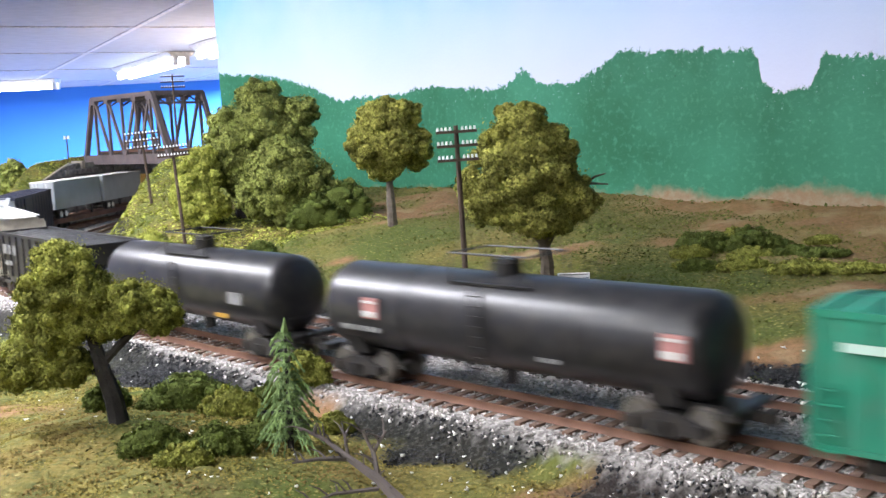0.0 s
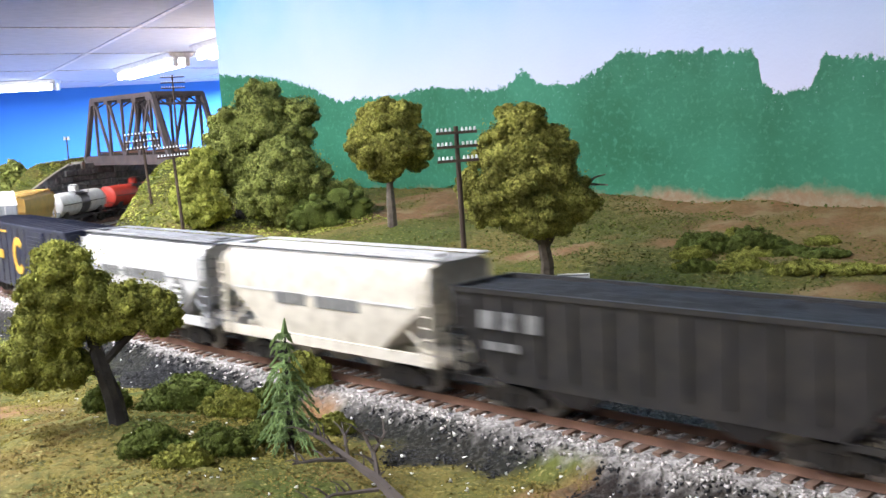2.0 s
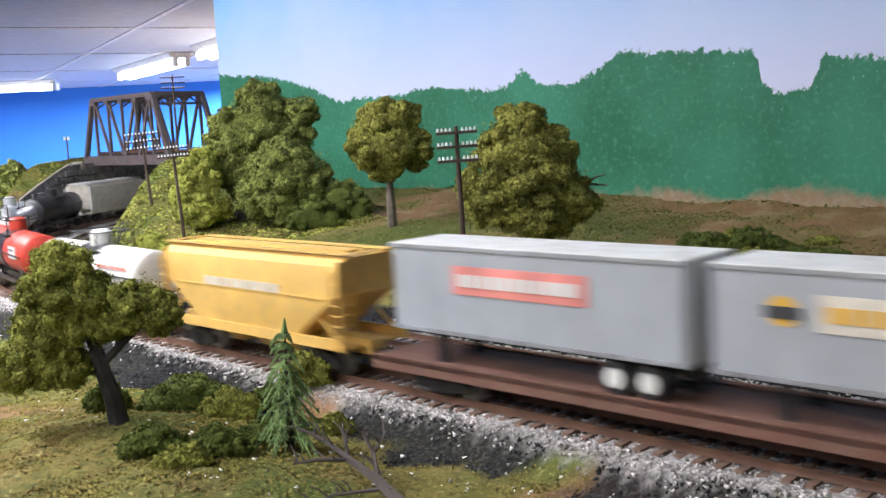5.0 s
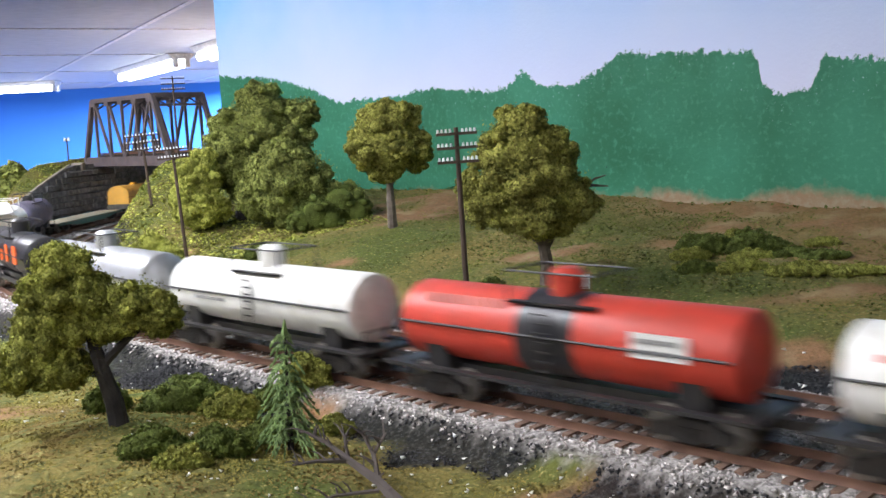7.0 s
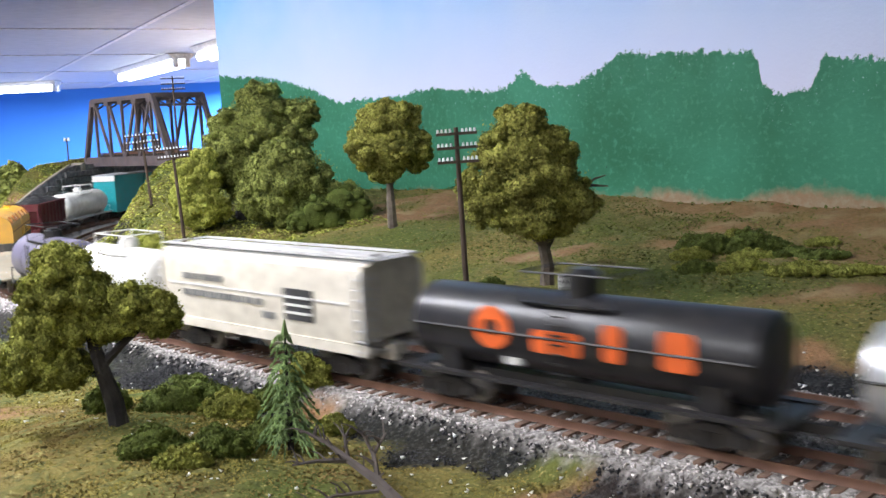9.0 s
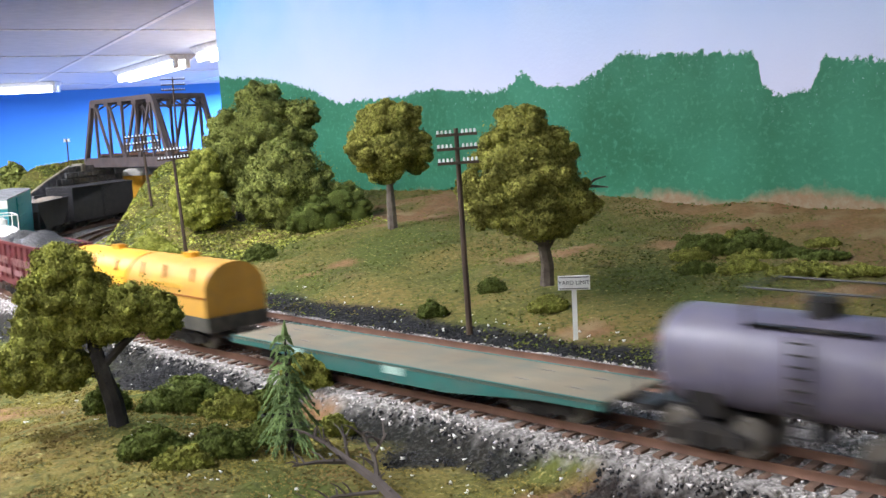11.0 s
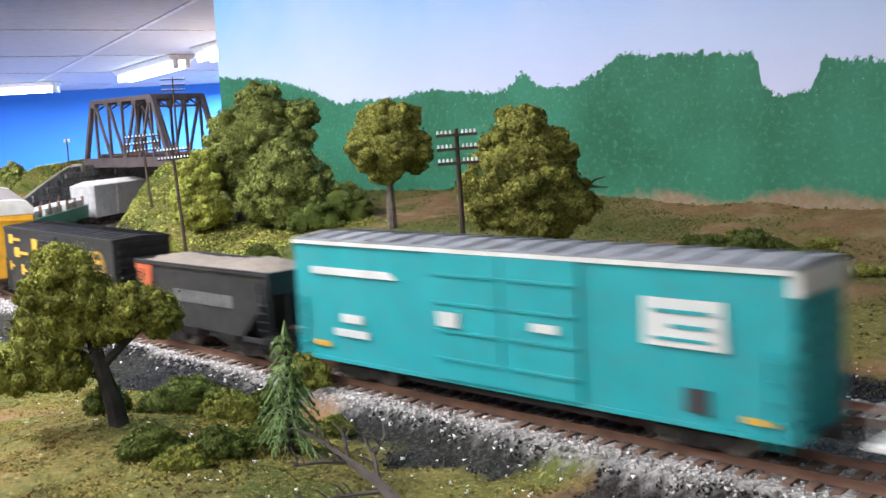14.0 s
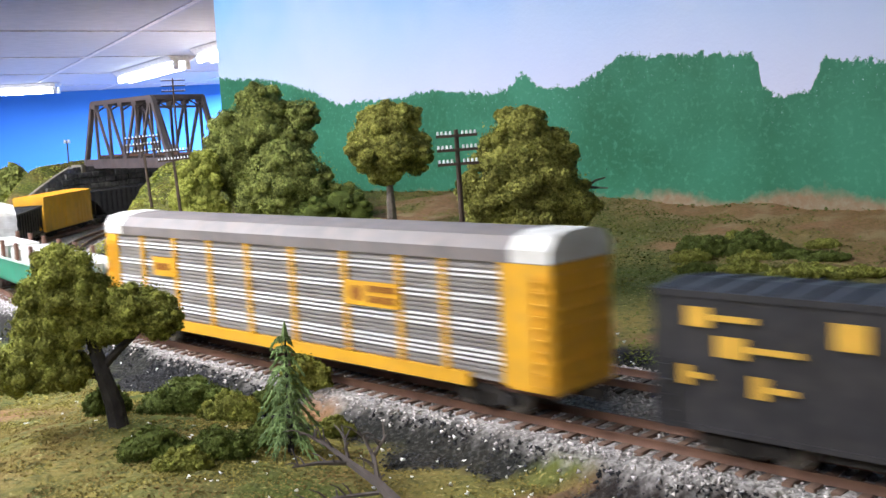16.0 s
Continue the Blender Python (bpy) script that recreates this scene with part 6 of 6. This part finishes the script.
    part("frame", Shape().box(-L / 2, L / 2, -w, w, 0.0105, 0.0175).box(-L / 2 + 0.03, L / 2 - 0.03, -w * 0.7, w * 0.7, 0.0065, 0.0105), DARK_FRAME, ob)
    hood = [(-w, 0.0175), (w, 0.0175), (w, 0.0305)] + [(w * math.cos(a), 0.0305 + 0.0130 * math.sin(a)) for a in np.linspace(0.25, 2.89, 11)] + [(-w, 0.0305)]
    for k, (x0, x1) in enumerate(((-L / 2 + 0.002, -0.0012), (0.0012, L / 2 - 0.002))):
        hd = part("hood", Shape().prism(hood, x0, x1), YELLOW_DULL if k else YELLOW, ob)
        smooth(hd, 40)
        part("hood_rail", Shape().box(x0, x1, -w - 0.0004, -w + 0.0001, 0.0268, 0.0276).box(x0, x1, w - 0.0001, w + 0.0004, 0.0268, 0.0276), LETTER_BROWN, hd)
        br = Shape()
        for q in (0.15, 0.45, 0.8):
            x = x0 + (x1 - x0) * q
            for s in (-1, 1):
                br.bar((x, s * 0.0130, 0.0400), (x + 0.004, s * 0.0165, 0.0350), 0.0008, 0.002)
        part("lift_bracket", br, LETTER_BROWN, hd)
        part("vent", Shape().box((x0 + x1) / 2 - 0.004, (x0 + x1) / 2 + 0.004, -0.003, 0.003, 0.0432, 0.0458, 0.0008), YELLOW, hd)
    marks("emblem", ring(Shape(), -0.0473, 0.0275, 0.0040, 0.0072, -w - 0.0005, 40, 320, 18), NAVY_MARK, ob)
    marks("lettering", bars(Shape(), 0.025, 0.060, 0.0305, 0.0325, -w - 0.0001, 7), GOLD, ob)
    put(ob, -3.4735, -3.3005)
    ob, b, w = hopper("open_hopper", "oxide red hopper car heaped with coal", 0.110, 0.0345, 0.0402, MAROON, COAL, 0.0078, 8, lumps=2, slope=0.11)
    marks("lettering", bars(bars(bars(bars(Shape(), -0.050, -0.010, 0.0258, 0.0308, -w - 0.0012, 7, gap=0.5), -0.002, 0.050, 0.0258, 0.0308, -w - 0.0012, 9, 2, gap=0.5), -0.038, -0.004, 0.0190, 0.0230, -w - 0.0012, 5, 3), 0.002, 0.023, 0.0190, 0.0230, -w - 0.0012, 4, 4), PALE_MAROON, b)
    put(ob, -3.6230, -3.5080)
    ob, tk = tank_car("tank_car", "clean white chemical tank car with wide top platform", 0.126, 0.0158, 0.0280, WHITE, walkway=WHITE, frame=True)
    marks("lettering", bars(bars(Shape(), -0.053, -0.038, 0.0265, 0.028, -0.0158, 4), 0.032, 0.046, 0.028, 0.0292, -0.0159, 3), LETTER_GREY, tk)
    put(ob, -3.778, -3.635)
    # turquoise tall box car
    ob, b, w = boxcar("boxcar", "tall turquoise double-door box car with white emblem", 0.222, 0.0335, 0.0590, TEAL, ROOF_GREY, door=(0.0047, 0.034, 2), posts=False, inset=0.034)
    y = -w - 0.0006
    part("end_cap", Shape().box(0.1095, 0.1125, -w - 0.0003, w + 0.0003, 0.0515, 0.0588), WHITE, b)
    part("eave_stripe", Shape().plate([(-0.111, 0.0577), (0.111, 0.0577), (0.111, 0.0592), (-0.111, 0.0592)], -w - 0.0006), WHITE, b)
    marks("emblem", Shape().plate([(0.0625, 0.0335), (0.0905, 0.0335), (0.0898, 0.0485), (0.0625, 0.0485)], y), LETTER_WHITE, b)
    marks("emblem_mark", Shape().plate([(0.066, 0.0440), (0.086, 0.0440), (0.086, 0.0452), (0.066, 0.0452)], y - 0.0004).plate([(0.072, 0.0395), (0.086, 0.0395), (0.086, 0.0407), (0.072, 0.0407)], y - 0.0004).plate([(0.066, 0.0355), (0.086, 0.0355), (0.086, 0.0365), (0.066, 0.0365)], y - 0.0004), TEAL, b)
    marks("lettering", Shape().plate([(-0.0993, 0.0455), (-0.0483, 0.0455), (-0.0520, 0.0485), (-0.0993, 0.0485)], y), LETTER_WHITE, b)
    marks("lettering", bars(bars(Shape(), -0.0813, -0.0683, 0.0262, 0.0297, y, 3, gap=0.1), -0.0863, -0.0653, 0.0203, 0.0234, y, 4, 2, gap=0.1), LETTER_WHITE, b)
    marks("placard", Shape().plate([(-0.0253, 0.0305), (-0.0153, 0.0305), (-0.0153, 0.0360), (-0.0253, 0.0360)], -w - 0.0020), LETTER_WHITE, b)
    marks("placard", Shape().plate([(0.0187, 0.0328), (0.0297, 0.0328), (0.0297, 0.0358), (0.0187, 0.0358)], -w - 0.0020), LETTER_WHITE, b)
    marks("label_plate", Shape().plate([(-0.0993, 0.0150), (-0.0893, 0.0150), (-0.0893, 0.0172), (-0.0993, 0.0172)], y), GOLD, b)
    marks("label_plate", Shape().plate([(0.0957, 0.0135), (0.1057, 0.0135), (0.1057, 0.0155), (0.0957, 0.0155)], y), GOLD, b)
    marks("door_plate", Shape().plate([(0.0767, 0.0140), (0.0847, 0.0140), (0.0847, 0.0215), (0.0767, 0.0215)], y), LETTER_DARK, b)
    put(ob, -4.018, -3.795)
    ob, b, w = hopper("open_hopper", "charcoal hopper car with orange corner and gravel load", 0.117, 0.0340, 0.0425, CHARCOAL, GRAVEL_LOAD, 0.0055, 0, lumps=1)
    marks("corner_panel", Shape().plate([(-0.0585, 0.0335), (-0.0445, 0.0225), (-0.0430, 0.0408), (-0.0585, 0.0408)], -w - 0.0003), ORANGE_DULL, b)
    marks("lettering", bars(bars(Shape(), -0.022, 0.030, 0.0245, 0.0305, -w - 0.0003, 9, gap=0.4), -0.040, -0.027, 0.0195, 0.0205, -w - 0.0003, 4), LETTER_GREY, b)
    put(ob, -4.157, -4.034)
    # charcoal box car with round emblem
    ob, b, w = boxcar("boxcar", "charcoal box car with round yellow emblem and lettering", 0.184, 0.0335, 0.0508, CHARCOAL, CHARCOAL, door=(-0.0065, 0.028, 1), louvered=True, posts=False)
    y = -w - 0.0007
    marks("emblem", ring(Shape(), 0.0715, 0.0352, 0.0082, 0.0094, y, n=28, sx=1.0), GOLD, b)
    marks("lettering", bars(bars(Shape(), 0.0660, 0.0775, 0.0372, 0.0395, y, 3), 0.0660, 0.0775, 0.0312, 0.0335, y, 3, 2), GOLD, b)
    lt = Shape()
    for x0, x1, z0, z1 in ((-0.0805, -0.0585, 0.0410, 0.0470), (-0.0705, -0.0445, 0.0325, 0.0388), (-0.0595, -0.0465, 0.0215, 0.0280), (-0.0825, -0.0735, 0.0230, 0.0290)):
        k = x0 + (x1 - x0) * 0.36
        lt.plate([(x0, z0), (k, z0), (k, z1), (x0, z1)], y)
        lt.plate([(k + 0.0006, z0 + 0.0022), (x1, z0 + 0.0022), (x1, z0 + 0.0040), (k + 0.0006, z0 + 0.0040)], y)
    marks("lettering", bars(lt, -0.0355, -0.0255, 0.0385, 0.0460, y, 2, gap=0.1), GOLD, b)
    put(ob, -4.364, -4.176)
    put(rack_car(), -4.712, -4.394)
    # green gondola with stakes and a wrapped load
    L, w = 0.296, 0.0165
    ob = car("gondola", "green gondola car with brown stakes and white wrapped load")
    running_gear(ob, L, 0.030)
    body = part("body", Shape().box(-L / 2, L / 2, -w, -w + 0.001, 0.0115, 0.0275).box(-L / 2, L / 2, w - 0.001, w, 0.0115, 0.0275).box(-L / 2, -L / 2 + 0.001, -w, w, 0.0115, 0.0275).box(L / 2 - 0.001, L / 2, -w, w, 0.0115, 0.0275).box(-L / 2, L / 2, -w, w, 0.0115, 0.0130), GREEN, ob)
    part("rim", Shape().box(-L / 2, L / 2, -w - 0.0006, -w + 0.0006, 0.0268, 0.0280).box(-L / 2, L / 2, w - 0.0006, w + 0.0006, 0.0268, 0.0280), GREEN_LIGHT, body)
    for k in range(8):
        x = -L / 2 + 0.02 + k * 0.0365
        for s in (-1, 1):
            part("stake", Shape().box(x - 0.0025, x + 0.0025, *sorted((s * (w - 0.001), s * (w - 0.003))), 0.013, 0.0395), BROWN, ob)
    for k in range(3):
        x = -L / 2 + 0.014 + k * 0.091
        for y0 in (-0.0125, 0.0010):
            part("wrapped_load", Shape().box(x, x + 0.076, y0, y0 + 0.0115, 0.0130, 0.0350, 0.002), WHITE, ob, "white wrapped bundle")
    put(ob, -5.020, -4.718)
    ob, b, w = boxcar("boxcar", "off-white box car with curved roof", 0.150, 0.0335, 0.0500, GREY_WHITE, WHITE, rise=0.006, posts=False)
    marks("lettering", bars(Shape().plate([(-0.055, 0.0365), (-0.048, 0.0365), (-0.048, 0.0425), (-0.055, 0.0425)], -w - 0.0007), -0.03, 0.02, 0.033, 0.038, -w - 0.0007, 7), LETTER_GREY, b)
    put(ob, -5.184, -5.027)
    ob, b, w = hopper("open_hopper", "low black hopper car with dark coal load", 0.160, 0.0345, 0.0400, BLACK, COAL, 0.002, 9)
    put(ob, -5.358, -5.190)
    ob, b, w = boxcar("boxcar", "orange-yellow box car with worn sides", 0.168, 0.0335, 0.0480, YELLOW, YELLOW)
    put(ob, -5.540, -5.366)
    ob, b, w = hopper("open_hopper", "black hopper car with pale top rim", 0.150, 0.0345, 0.0440, BLACK, COAL, 0.002, 9)
    put(ob, -5.702, -5.548)


VIOLET = mat("violet_grey_paint", (0.14, 0.13, 0.19), 0.4, spread=0.12, dirt=(0.2, 0.18, 0.2), dirt_amount=0.4)
# Front hood of the coil car: a duller yellow than the rear one.
YELLOW_DULL = mat("duller_yellow_paint", (0.60, 0.32, 0.055), 0.6, spread=0.12, dirt=(0.42, 0.26, 0.09), dirt_amount=0.35)
DARK_FRAME = mat("grimy_frame", (0.06, 0.058, 0.05), 0.6, dirt=(0.16, 0.14, 0.11), dirt_amount=0.5)
DUSTY_RED = mat("dusty_red_placard", (0.42, 0.20, 0.19), 0.6)
NAVY_MARK = mat("navy_lettering", (0.03, 0.03, 0.12), 0.6)
PALE_MAROON = mat("faded_white_on_red", (0.27, 0.13, 0.13), 0.7, spread=0.2)
ORANGE_DULL = mat("orange_corner_paint", (0.62, 0.14, 0.06), 0.6)

SPEED = 0.2607


def car_pose(s, length):
    """The pose of a car whose two trucks ride on the line."""
    k = length * 0.34
    a, b = on_track(s - k), on_track(s + k)
    return pose((a[0] + b[0]) / 2, (a[1] + b[1]) / 2, 0, 0, 0, math.degrees(math.atan2(b[1] - a[1], b[0] - a[0])))


def run(t):
    """How far the train has come at t: it is still picking up speed at first."""
    return SPEED * t + float(np.interp(t, (0, 0.5, 1, 1.5, 2, 2.5, 3, 3.5), (0.088, 0.066, 0.048, 0.034, 0.020, 0.009, 0.002, 0)))


def motions():
    times = [0.25 * i for i in range(65)]
    for ob, s0, length in CARS:
        walk(ob, [(t, car_pose(s0 + run(t), length)) for t in times])


build_room()
build_ground()
truss_bridge()
build_train()
track("track", 0.0, TIE_WOOD, "rusty main line of rails on brown ties", -6.0, 4.8, -0.95, -0.02)
track("track", TRACK_GAP, TIE_DARK, "second line of rails on dark ties", -2.1, 2.5, -0.75, 0.10)
build_trees()
spruce()
dead_tree()
bushes()
utility_pole(0.011, 0.492, 0.007, 0.1025, -1.2, 4)
utility_pole(-0.216, 0.846, 0.009, 0.0985, -3.0, 14, 2, span=0.026)
utility_pole(-0.283, 0.997, 0.014, 0.112, -3.6, 14, 3, span=0.033)
utility_pole(-0.333, 1.305, 0.06, 0.184, 0, 14, span=0.030)
yard_sign()
stone_wall()
street_lamp()
build_scatter()
motions()
